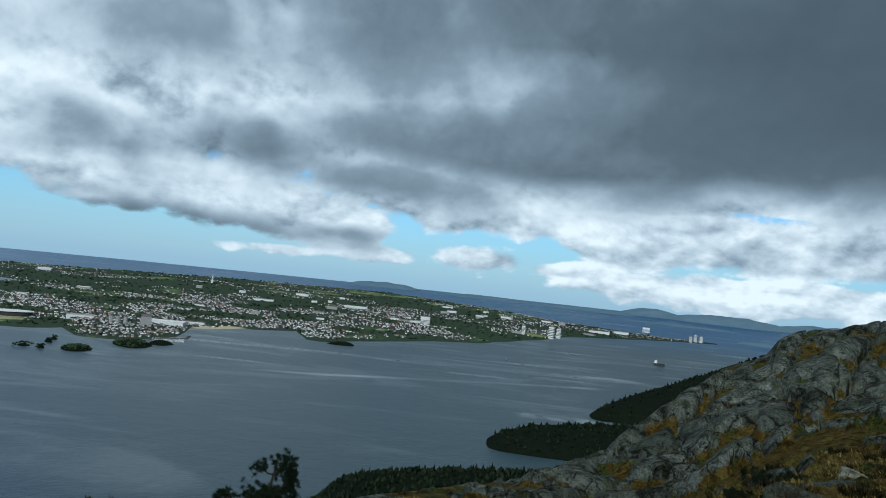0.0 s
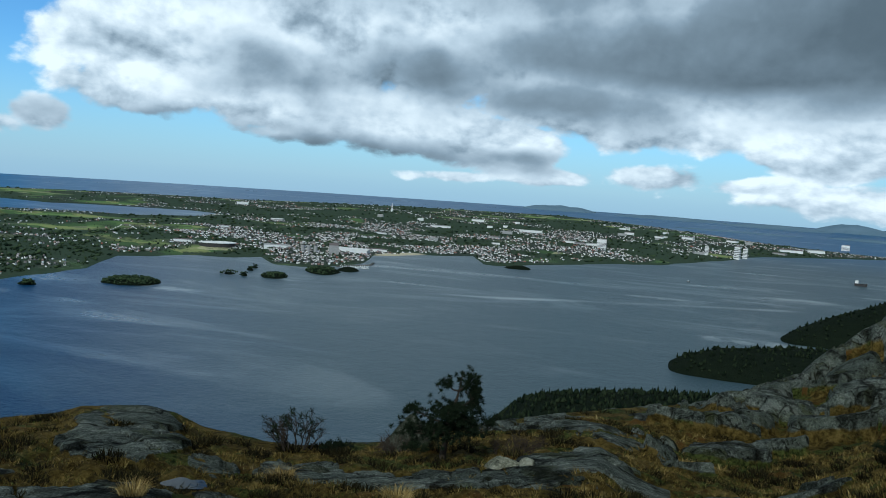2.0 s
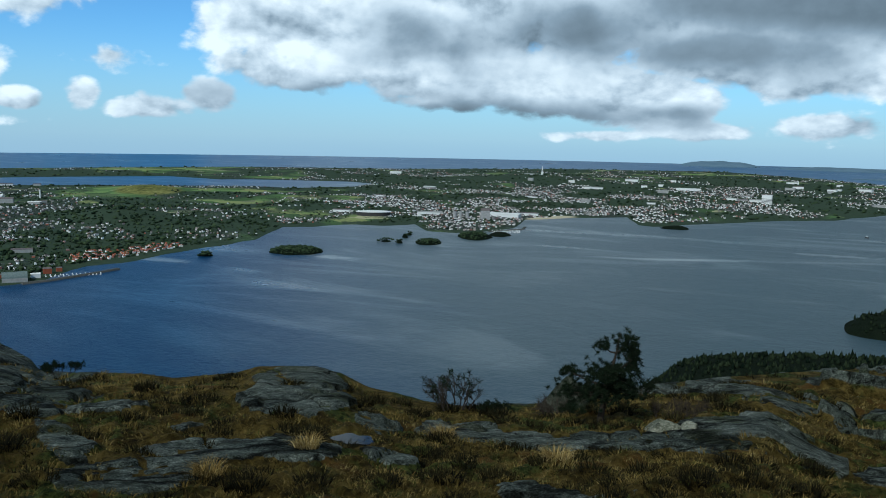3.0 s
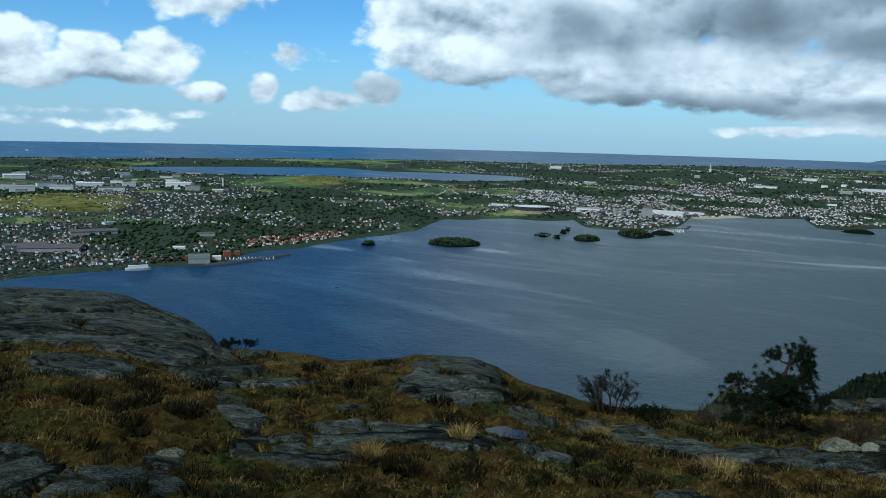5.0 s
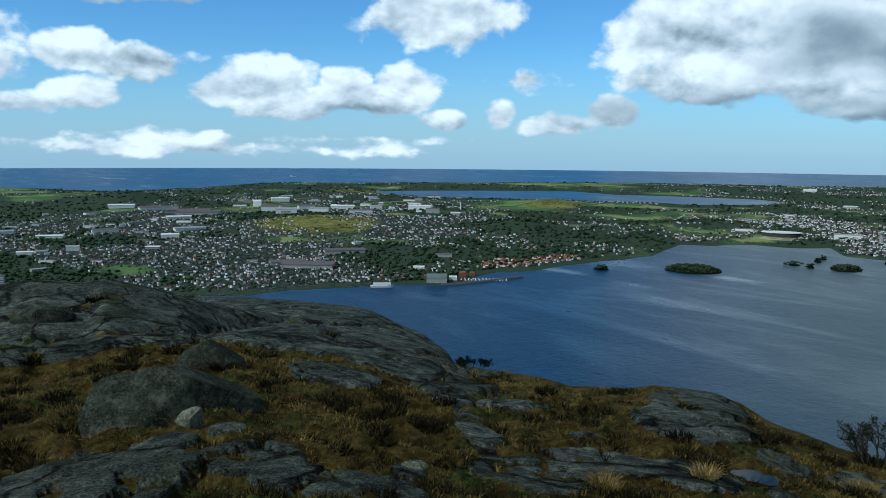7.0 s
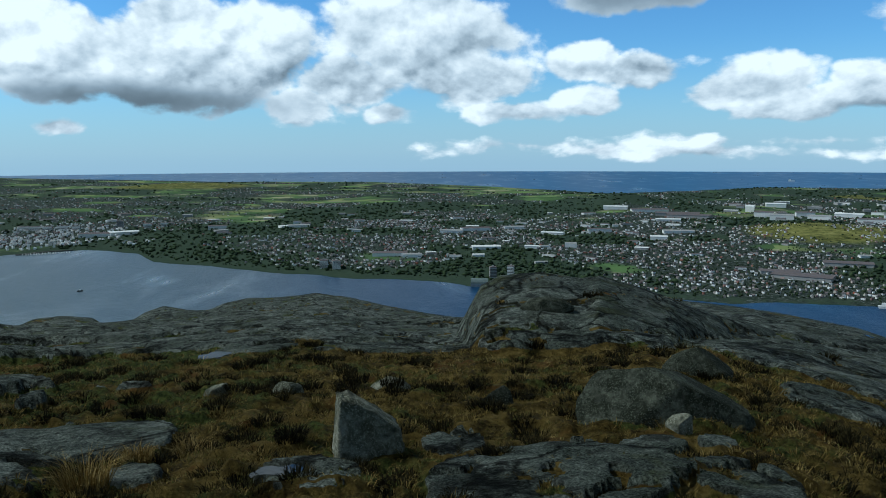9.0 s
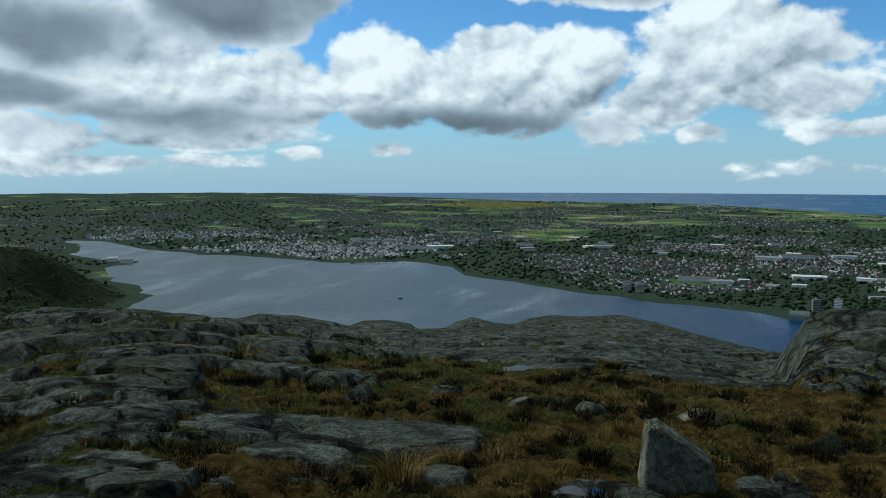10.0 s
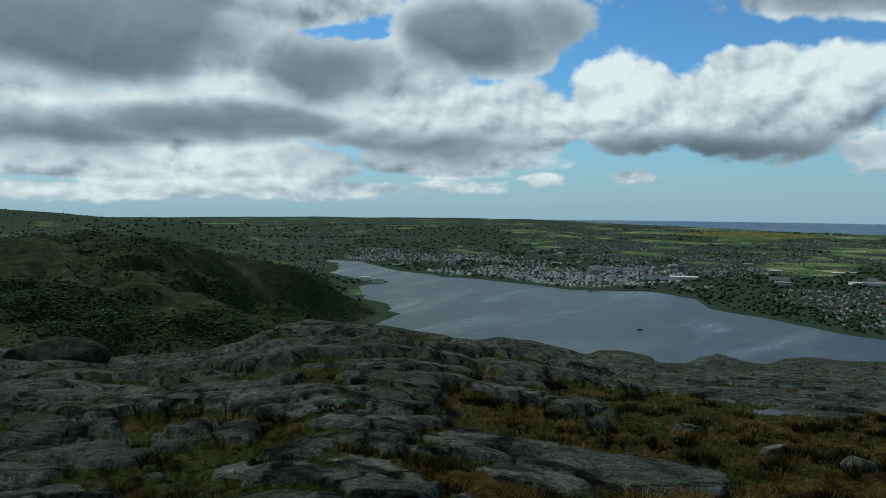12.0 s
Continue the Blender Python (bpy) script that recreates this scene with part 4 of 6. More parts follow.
def houses():
    for seed, (n, a0, a1, r0, r1) in enumerate(((30000, -19, 35, 1000, 3500), (19000, 34, 90, 650, 3100), (28000, 88, 160, 700, 4400))):
        az, r, x, y, z = scatter(n, a0, a1, r0, r1, lambda a, q, zz, wd, tw, rg, g: (zz > SEA + 1.0) & (rg == 2) & (tw > 0.46 + 0.20 * g.uniform(0, 1, len(a))) & (wd < 0.57) & (g.uniform(0, 1, len(a)) < np.interp(q, (650, 1000, 1400), (0.35, 0.65, 1.0))), 0.7, 100 + seed)
        g = np.random.default_rng(seed)
        spots = [(*p, 1.5 + q[0] * 1.9, 1.4 + q[1] * 0.7, 1.0 + q[2] * 0.8, q[3] * 3.14) for p, q in zip(zip(x.tolist(), y.tolist(), z.tolist()), g.uniform(0, 1, (len(x), 4)).tolist())]
        tagged(new("houses", boxes(spots)), "many small pale wooden houses with dark roofs across the fjord", "houses", kind="stuff")


houses()


def white_quarter():
    """The pale dense town on the slope at the head of the fjord, its sunlit look put into wall and roof colour."""
    az, r, x, y, z = scatter(5200, 104, 132, 1060, 1750, lambda a, q, zz, wd, tw, rg, g: (zz > SEA + 1.0) & (rg == 2) & (wd < 0.6) & (q - shore(a) < 60 + 400 * g.uniform(0, 1, len(a)) ** 1.5) & (g.uniform(0, 1, len(a)) < smooth(a, 104, 113) * (0.25 + 1.1 * smooth(tw, 0.45, 0.8))), 0.8, 140)
    g = np.random.default_rng(9)
    spots = [(*p, 2.0 + q[0] * 2.0, 1.6 + q[1] * 0.9, 1.3 + q[2] * 1.5, q[3] * 3.14) for p, q in zip(zip(x.tolist(), y.tolist(), z.tolist()), g.uniform(0, 1, (len(x), 4)).tolist())]
    me = boxes(spots)
    me.materials[0], me.materials[1] = M_WHITE, M_SUNLIT_ROOF
    tagged(new("houses", me), "dense white wooden houses on the slope above the fjord", "houses", kind="stuff")


white_quarter()


# ---- shared parts ----
def part(name, me, parent, mats=(), label=""):
    ob = new(name, me)
    ob.parent = parent
    for m in mats:
        me.materials.append(m)
    if label:
        ob["label"] = label
    return ob


def base(name, m, label, category, group=""):
    ob = new(name)
    ob.matrix_world = m
    return tagged(ob, label, category, group)


def from_bm(name, bm, smooth_shade=False):
    me = bpy.data.meshes.new(name)
    bm.to_mesh(me)
    bm.free()
    if smooth_shade:
        me.polygons.foreach_set("use_smooth", np.ones(len(me.polygons), bool))
    return me


def mat_stone(name, dark, mid, pale):
    m, n, b = material(name)
    pos = n.add("ShaderNodeNewGeometry").outputs["Position"]
    f = n.noise(pos, 16.0, 8.0, 0.7)
    g = n.noise(pos, 3.5, 5.0, 0.6)
    c = n.ramp(n.math("MULTIPLY_ADD", g, 0.5, n.math("MULTIPLY", f, 0.5)), [(0.3, dark), (0.48, mid), (0.66, pale)])
    c = n.mix(n.math("MULTIPLY", n.step(n.noise(pos, 48.0, 4.0, 0.7), 0.53, 0.62), 0.6), c, tuple(1.25 * v for v in pale))
    c = n.mix(n.math("MULTIPLY", n.step(n.noise(pos, 6.0, 5.0, 0.6), 0.55, 0.68), 0.7), c, (0.022, 0.024, 0.018))
    n.put(b.inputs["Base Color"], c)
    b.inputs["Roughness"].default_value = 0.85
    n.put(b.inputs["Normal"], n.bump(n.math("ADD", f, n.math("MULTIPLY", n.noise(pos, 60.0, 3.0, 0.6), 0.4)), 0.9, 0.04))
    return m


def mat_blades(name, stops):
    m, n, b = material(name)
    r = n.add("ShaderNodeNewGeometry").outputs
    f = n.noise(r["Position"], 0.8, 4.0, 0.6)
    n.put(b.inputs["Base Color"], n.ramp(n.math("MULTIPLY_ADD", r["Random Per Island"], 0.55, n.math("MULTIPLY_ADD", f, 0.9, -0.22)), stops))
    b.inputs["Roughness"].default_value = 0.8
    return m


M_BOULDER = mat_stone("boulder_rock", (0.007, 0.008, 0.005), (0.022, 0.025, 0.017), (0.10, 0.107, 0.08))
M_PALE = mat_stone("pale_rock", (0.016, 0.017, 0.010), (0.10, 0.102, 0.070), (0.32, 0.315, 0.245))
M_STRAW = mat_blades("straw", [(0.14, (0.018, 0.012, 0.003)), (0.34, (0.058, 0.040, 0.010)), (0.52, (0.125, 0.088, 0.023)), (0.74, (0.21, 0.155, 0.048)), (0.95, (0.34, 0.265, 0.11))])
M_TUSSOCK = mat_blades("tussock_straw", [(0.1, (0.05, 0.03, 0.008)), (0.4, (0.17, 0.11, 0.03)), (0.7, (0.34, 0.25, 0.09)), (0.95, (0.52, 0.42, 0.20))])
M_HEATH = mat_blades("heather", [(0.2, (0.005, 0.005, 0.003)), (0.6, (0.016, 0.014, 0.006)), (0.9, (0.045, 0.038, 0.014))])
M_MOSS = mat_blades("moss_grass", [(0.2, (0.014, 0.016, 0.004)), (0.5, (0.045, 0.055, 0.012)), (0.75, (0.095, 0.105, 0.025)), (0.95, (0.19, 0.15, 0.05))])
M_NEEDLE = mat_blades("pine_needle", [(0.2, (0.006, 0.010, 0.006)), (0.6, (0.014, 0.022, 0.011)), (0.9, (0.03, 0.042, 0.02))])
M_BARK = mat_plain("bark", (0.018, 0.014, 0.011), (0.07, 0.055, 0.042), 14.0, 0.9, bump=0.02)
M_STEEL = mat_plain("painted_steel", (0.03, 0.03, 0.035), (0.09, 0.085, 0.08), 0.5, 0.6)
M_GREEN = mat_plain("green_copper", (0.10, 0.13, 0.12), (0.2, 0.24, 0.23), 0.5, 0.7)
M_MOLE = mat_plain("mole_stone", (0.05, 0.05, 0.045), (0.16, 0.155, 0.14), 0.8, 0.9)
M_BRICK = mat_plain("red_cladding", (0.22, 0.06, 0.035), (0.35, 0.11, 0.06), 0.5, 0.8)


# ---- boulders and loose stones ----
def boulder_mesh(seed, cuts=9, level=4, planes=()):
    g = np.random.default_rng(seed)
    bm = bmesh.new()
    bmesh.ops.create_icosphere(bm, subdivisions=level, radius=1.0)
    me = from_bm("boulder", bm, True)
    co = np.empty(len(me.vertices) * 3)
    me.vertices.foreach_get("co", co)
    co = co.reshape(-1, 3)
    for _ in range(cuts):
        nrm = g.normal(size=3)
        nrm[2] = abs(nrm[2]) * 0.8
        nrm /= np.linalg.norm(nrm)
        over = np.clip(co @ nrm - g.uniform(0.52, 0.8), 0, None)
        co -= over[:, None] * nrm * 0.92
    for px, py, pz, d in planes:
        nrm = np.array((px, py, pz)) / math.sqrt(px * px + py * py + pz * pz)
        over = np.clip(co @ nrm - d, 0, None)
        co -= over[:, None] * nrm * 0.96
    co *= (1 + 0.10 * (fbm(co[:, 0] * 2 + 9 + co[:, 2], co[:, 1] * 2 + seed, 4, seed) - 0.5) + 0.05 * (fbm(co[:, 0] * 9 + co[:, 2] * 5, co[:, 1] * 9 - co[:, 2] * 4, 3, seed + 3) - 0.5))[:, None]
    co /= np.abs(co).max(axis=0)
    me.vertices.foreach_set("co", co.ravel())
    me.update()
    return me


BOULDERS = [  # bearing, angle of the foot, width and height as angles, pale
    (70.7, -18.89, 13.4, 6.4, 0), (69.8, -19.42, 2.25, 1.47, 1), (97.7, -16.96, 2.37, 1.31, 1), (90.6, -17.02, 3.68, 1.06, 1), (82.4, -18.16, 3.07, 1.47, 0),
    (68.4, -15.55, 4.91, 2.05, 0), (78.7, -13.91, 4.09, 0.8, 0), (102.4, -16.5, 2.25, 0.98, 1), (6.8, -20.06, 3.77, 1.23, 1), (5.0, -20.09, 1.47, 0.61, 1), (20.6, -21.24, 2.46, 0.57, 0),
    (-25.3, -9.59, 4.5, 1.31, 0), (-28.1, -7.64, 2.46, 0.82, 1), (13.7, -19.3, 4.2, 2.8, 0), (54.3, -22.95, 2.46, 0.49, 1), (123.3, -15.89, 1.3, 0.85, 1), (151.4, -11.16, 7.8, 1.5, 0),
]


def boulders():
    for i, (a, e, wd, ht, pale) in enumerate(BOULDERS):
        r = reach(a, e)
        half = radians(wd) * r / 2
        tall = radians(ht) * r
        rc = r + half * 0.55
        x, y = xy(a, rc)
        z = ground_at(a, rc)
        me = boulder_mesh(40 + i, 0, 5, ((-0.55, -0.45, 0.75, 0.42), (0.50, 0.0, 0.86, 0.40), (0.15, -0.95, 0.28, 0.50), (0.0, 0.3, 0.95, 0.55), (0.9, -0.3, 0.3, 0.86))) if i == 0 else boulder_mesh(40 + i)
        me.materials.append(M_PALE if pale else M_BOULDER)
        ob = new("boulder", me)
        ob.matrix_world = Matrix.Translation((x, y, z + tall * 0.12)) @ Matrix.Rotation(radians(a + (12 if i == 0 else 0)), 4, "Z") @ Matrix.Diagonal((half, half * 0.62, tall * 0.86, 1))
        size = "large low" if wd > 7 else "small"
        tagged(ob, f"{size} {'pale speckled' if pale else 'dark lichen-covered'} gneiss boulder lying in the moor grass", "boulder", "boulders on the moor")
    # upright stone with a pointed head
    a, e = 92.3, -21.4
    r = reach(a, e) + 0.18
    bm = bmesh.new()
    bmesh.ops.create_cube(bm, size=2.0)
    bmesh.ops.subdivide_edges(bm, edges=bm.edges, cuts=14, use_grid_fill=True)
    me = from_bm("standing_stone", bm, True)
    co = np.empty(len(me.vertices) * 3)
    me.vertices.foreach_get("co", co)
    co = co.reshape(-1, 3)
    up = (co[:, 2] + 1) / 2
    n = fbm(co[:, 0] * 1.5 + 5 + co[:, 1], co[:, 2] * 1.5 + co[:, 1] * 2, 4, 77) - 0.5
    fine = fbm(co[:, 0] * 7 + co[:, 1] * 3, co[:, 2] * 7, 3, 79) - 0.5
    # upright edge on one side, the other flank slants in to the head
    lo, hi = -0.95 + 0.12 * up, np.interp(up, (0, 0.3, 0.52, 0.78, 1.0), (0.95, 1.0, 0.88, 0.22, -0.5))
    co[:, 0] = lo + (co[:, 0] + 1) / 2 * (hi - lo)
    co[:, 1] *= 1 - 0.35 * up
    co[:, 1] -= 0.25 * np.clip(0.4 - np.abs(co[:, 0] + 0.15), 0, 1) * (co[:, 1] < 0)
    co[:, 0] += 0.16 * n + 0.07 * fine
    co[:, 1] += 0.16 * n + 0.07 * fine
    co[:, 2] += 0.10 * n + 0.05 * fine
    me.vertices.foreach_set("co", co.ravel())
    me.update()
    me.materials.append(M_PALE)
    half, tall = radians(5.0) * r / 2, radians(5.0) * r / 2
    x, y = xy(a, r)
    ob = new("standing_stone", me)
    ob.matrix_world = Matrix.Translation((x, y, ground_at(a, r) + tall * 0.9)) @ Matrix.Rotation(radians(a + 8), 4, "Z") @ Matrix.Diagonal((half, half * 0.7, tall, 1))
    tagged(ob, "upright pale speckled stone with a slanting pointed head", "stone")


boulders()


def pools():
    m, n, b = material("pool_water")
    b.inputs["Base Color"].default_value, b.inputs["Roughness"].default_value, b.inputs["IOR"].default_value = (0.01, 0.012, 0.012, 1), 0.04, 1.33
    b.inputs["Specular IOR Level"].default_value = 0.5
    pos = n.add("ShaderNodeNewGeometry").outputs["Position"]
    n.put(b.inputs["Normal"], n.bump(n.noise(pos, 9.0, 3.0), 0.06, 0.02))
    for i, (a, r, hw, hd, z) in enumerate(POOL_PLACES):
        rot = Matrix.Rotation(radians(a), 4, "Z")
        pts = []
        for k in range(40):
            t = k * math.tau / 40
            q = 1.12 + 0.28 * math.sin(2 * t + i) + 0.14 * math.sin(5 * t + 2 * i)
            pts.append(rot @ Vector((math.cos(t) * hw * q, math.sin(t) * hd * q, 0)))
        me = mesh_of("rain_pool", [tuple(p) for p in pts], [tuple(range(40))], (m,))
        ob = new("rain_pool", me)
        x, y = xy(a, r)
        ob.location = (x, y, z)
        tagged(ob, "shallow rain pool lying in a hollow of the rock", "puddle", "rain pools on the rock")


pools()


# ---- grass, heather ----
def blades(az, r, count, tall, spread, width, seed, droop=0.5):
    """Verts and faces of tufts of bent blades at bearings and distances."""
    g = np.random.default_rng(seed)
    x, y, z, rock, *_ = terrain(az, r)
    n = len(az) * count
    X, Y, Z = np.repeat(x, count), np.repeat(y, count), np.repeat(z, count)
    T = np.repeat(np.broadcast_to(tall, az.shape), count) * g.uniform(0.45, 1.1, n)
    S = np.repeat(np.broadcast_to(spread, az.shape), count)
    t = g.uniform(0, math.tau, n)
    q = np.sqrt(g.uniform(0, 1, n)) * S * 0.5
    bx, by = X + np.cos(t) * q, Y + np.sin(t) * q
    lean = droop * g.uniform(0.3, 1.4, n)
    t2 = t + g.normal(0, 0.6, n)
    dx, dy = np.cos(t2) * lean, np.sin(t2) * lean
    wd = g.uniform(0, math.tau, n)
    width = np.repeat(np.broadcast_to(width, az.shape), count)
    wx, wy = np.cos(wd) * width, np.sin(wd) * width
    zb = Z - 0.03
    v = np.empty((n, 5, 3))
    v[:, 0] = np.stack([bx - wx, by - wy, zb], -1)
    v[:, 1] = np.stack([bx + wx, by + wy, zb], -1)
    v[:, 2] = np.stack([bx + dx * T * 0.35 + wx * 0.7, by + dy * T * 0.35 + wy * 0.7, zb + T * 0.62], -1)
    v[:, 3] = np.stack([bx + dx * T * 0.35 - wx * 0.7, by + dy * T * 0.35 - wy * 0.7, zb + T * 0.62], -1)
    v[:, 4] = np.stack([bx + dx * T, by + dy * T, zb + T * (1.0 - 0.25 * lean)], -1)
    return v


def blade_object(name, chunks, mat, label):
    v = np.concatenate(chunks)
    n = len(v)
    me = bpy.data.meshes.new(name)
    me.vertices.add(n * 5)
    me.vertices.foreach_set("co", v.astype(np.float32).ravel())
    k = np.arange(n)[:, None] * 5
    loops = np.concatenate([k + np.array([[0, 1, 2, 3]]), k + np.array([[3, 2, 4]])], axis=1).ravel()
    me.loops.add(n * 7)
    me.loops.foreach_set("vertex_index", loops.astype(np.int32))
    me.polygons.add(n * 2)
    start = (np.arange(n)[:, None] * 7 + np.array([[0, 4]])).ravel()
    me.polygons.foreach_set("loop_start", start.astype(np.int32))
    me.polygons.foreach_set("loop_total", np.tile([4, 3], n).astype(np.int32))
    me.materials.append(mat)
    me.update()
    me.validate()
    return tagged(new(name, me), label, name.replace("_", " "), kind="stuff")


def turf(n, a0, a1, r0, r1, seed, chance=lambda az, r, x, y: 1.0, patch=0.5):
    g = np.random.default_rng(seed)
    az = g.uniform(a0, a1, n)
    r = np.exp(g.uniform(math.log(r0), math.log(r1), n))
    x, y, z, rock, *_ = terrain(az, r)
    lush = fbm(x * 0.7, y * 0.7, 3, 55)
    keep = (rock < 0.4) & (r < np.interp(az, GRID, RIM_R) * 1.02) & (g.uniform(0, 1, n) < chance(az, r, x, y)) & (lush > patch - 0.5 + g.uniform(0, 0.5, n))
    return az[keep], r[keep]


def grasses():
    chunks = []
    az, r = turf(76000, -34, 160, 2.6, 26, 1)
    chunks.append(blades(az, r, 6, 0.022 + 0.003 * r, 0.08 + 0.016 * r, 0.0011 + 0.0003 * r, 2, 1.7))
    az, r = turf(6800, -34, 128, 3.2, 26, 3, patch=0.66)
    chunks.append(blades(az, r, 34, 0.05 + 0.005 * r, 0.13 + 0.011 * r, 0.0012 + 0.0003 * r, 4, 1.3))
    blade_object("moor_grass", chunks, M_STRAW, "dry ochre and rust coloured moor grass in loose tufts")
    az, r = turf(50000, -34, 160, 2.6, 24, 5, patch=0.48)
    blade_object("green_grass", [blades(az, r, 6, 0.016 + 0.0026 * r, 0.09 + 0.017 * r, 0.0011 + 0.0003 * r, 6, 1.5)], M_MOSS, "short olive green moss and grass between the rocks")
    az, r = turf(1500, -34, 150, 3.6, 30, 7, patch=0.52)
    small = blades(az, r, 50, 0.03 + 0.004 * r, 0.12 + 0.013 * r, 0.002 + 0.0004 * r, 8, 1.0)
    az, r = turf(1100, -34, 150, 4.5, 24, 9, patch=0.45)
    large = blades(az, r, 190, 0.07 + 0.007 * r, 0.20 + 0.016 * r, 0.002 + 0.0004 * r, 10, 0.9)
    blade_object("heather", [small, large], M_HEATH, "low dark clumps of brown heather")


grasses()


def tussocks():
    """Single large tufts that stand out of the turf."""
    for i, (a, e, wd, ht) in enumerate(((111.3, -21.48, 4.5, 2.66), (104.5, -19.68, 3.3, 1.4), (108.0, -20.4, 3.0, 1.2), (40.0, -23.6, 3.0, 1.4), (33.0, -22.3, 2.6, 1.2), (23.0, -22.0, 2.4, 1.1), (14.5, -23.0, 3.0, 1.3))):
        r = reach(a, e)
        v = blades(np.array([a]), np.array([r]), 420, radians(ht) * r * 1.15, radians(wd) * r * 0.6, 0.0035, 300 + i, 0.75)
        ob = blade_object("grass_tussock", [v], M_TUSSOCK, "tall shaggy tussock of straw coloured grass")
        ob["kind"] = ""
        del ob["kind"]
        tagged(ob, category="grass tussock", group="tussocks")


tussocks()


# ---- pine and shrubs ----
def tube(bm, pts, radii, sides=6):
    rings = []
    for i, p in enumerate(pts):
        d = (pts[min(i + 1, len(pts) - 1)] - pts[max(i - 1, 0)]).normalized()
        u = d.orthogonal().normalized()
        v = d.cross(u)
        rings.append([bm.verts.new(p + (u * math.cos(k * math.tau / sides) + v * math.sin(k * math.tau / sides)) * radii[i]) for k in range(sides)])
    for a, b in zip(rings, rings[1:]):
        for k in range(sides):
            bm.faces.new((a[k], a[(k + 1) % sides], b[(k + 1) % sides], b[k]))
    bm.faces.new(rings[-1])


def needles(centres, g, reach_m, per):
    """Tufts of needle sprays round centres."""
    c = np.repeat(np.array(centres), per, axis=0)
    n = len(c)
    d = g.normal(size=(n, 3))
    d[:, 2] += 0.5
    d /= np.linalg.norm(d, axis=1)[:, None]
    s = np.cross(d, g.normal(size=(n, 3)))
    s /= np.linalg.norm(s, axis=1)[:, None]
    L = reach_m * g.uniform(0.6, 1.2, (n, 1))
    W = reach_m * 0.05
    v = np.empty((n, 5, 3))
    v[:, 0], v[:, 1] = c - s * W * 0.6, c + s * W * 0.6
    v[:, 2], v[:, 3] = c + d * L * 0.55 + s * W, c + d * L * 0.55 - s * W
    v[:, 4] = c + d * L
    return v


def blade_mesh(name, v, mat):
    n = len(v)
    faces = [f for k in range(n) for f in ((k * 5, k * 5 + 1, k * 5 + 2, k * 5 + 3), (k * 5 + 3, k * 5 + 2, k * 5 + 4))]
    return mesh_of(name, v.reshape(-1, 3).tolist(), faces, (mat,))


def pine():
    a, e = 11.3, -19.8
    r = reach(a, e)
    x, y = xy(a, r)
    k = radians(7.3) * r / 1.9
    root = base("pine_tree", Matrix.Translation((x, y, ground_at(a, r) - 0.03)) @ Matrix.Rotation(radians(a), 4, "Z") @ Matrix.Scale(k, 4), "small wind-bent dark pine standing at the brow of the hill", "tree")
    g = np.random.default_rng(8)
    spine = [Vector(p) for p in ((0, 0, 0), (-0.01, 0, 0.25), (0.04, 0.02, 0.55), (0.1, 0.0, 0.85), (0.15, 0.02, 1.15), (0.22, 0, 1.5), (0.28, 0, 1.88))]
    bm = bmesh.new()
    tube(bm, spine, (0.075, 0.062, 0.052, 0.042, 0.032, 0.02, 0.006), 8)
    part("trunk", from_bm("trunk", bm, True), root, (M_BARK,))
    masses = [(-0.2, 0.72, 0.62, 0.24, 80), (-0.58, 1.08, 0.22, 0.08, 12), (0.13, 1.15, 0.42, 0.2, 46), (0.54, 1.42, 0.14, 0.36, 40), (0.0, 1.62, 0.14, 0.10, 8), (0.36, 1.72, 0.16, 0.16, 14), (0.5, 0.75, 0.24, 0.14, 18), (0.12, 0.9, 0.4, 0.25, 34)]
    cent = []
    for u, v, hu, hv, n in masses:
        root_p = min(spine, key=lambda p: abs(p.z - (v - 0.18)))
        bm = bmesh.new()
        tip = Vector((u, g.uniform(-0.1, 0.1), v))
        mid = root_p.lerp(tip, 0.5) + Vector((0, 0, -0.04))
        tube(bm, [root_p, mid, tip], (0.022, 0.015, 0.006), 5)
        for _ in range(int(n * 2.6)):
            q = g.normal(size=3) * 0.5
            c = Vector((u + q[0] * hu, q[1] * min(hu, 0.35), v + q[2] * hv))
            cent.append(c)
            if _ % 4 == 0:
                tube(bm, [mid.lerp(tip, 0.6), c], (0.007, 0.003), 4)
        part("limb", from_bm("limb", bm, True), root, (M_BARK,))
    part("crown", blade_mesh("crown", needles([tuple(c) for c in cent], g, 0.085, 44), M_NEEDLE), root, (), "dark green needles in uneven clumps")


pine()


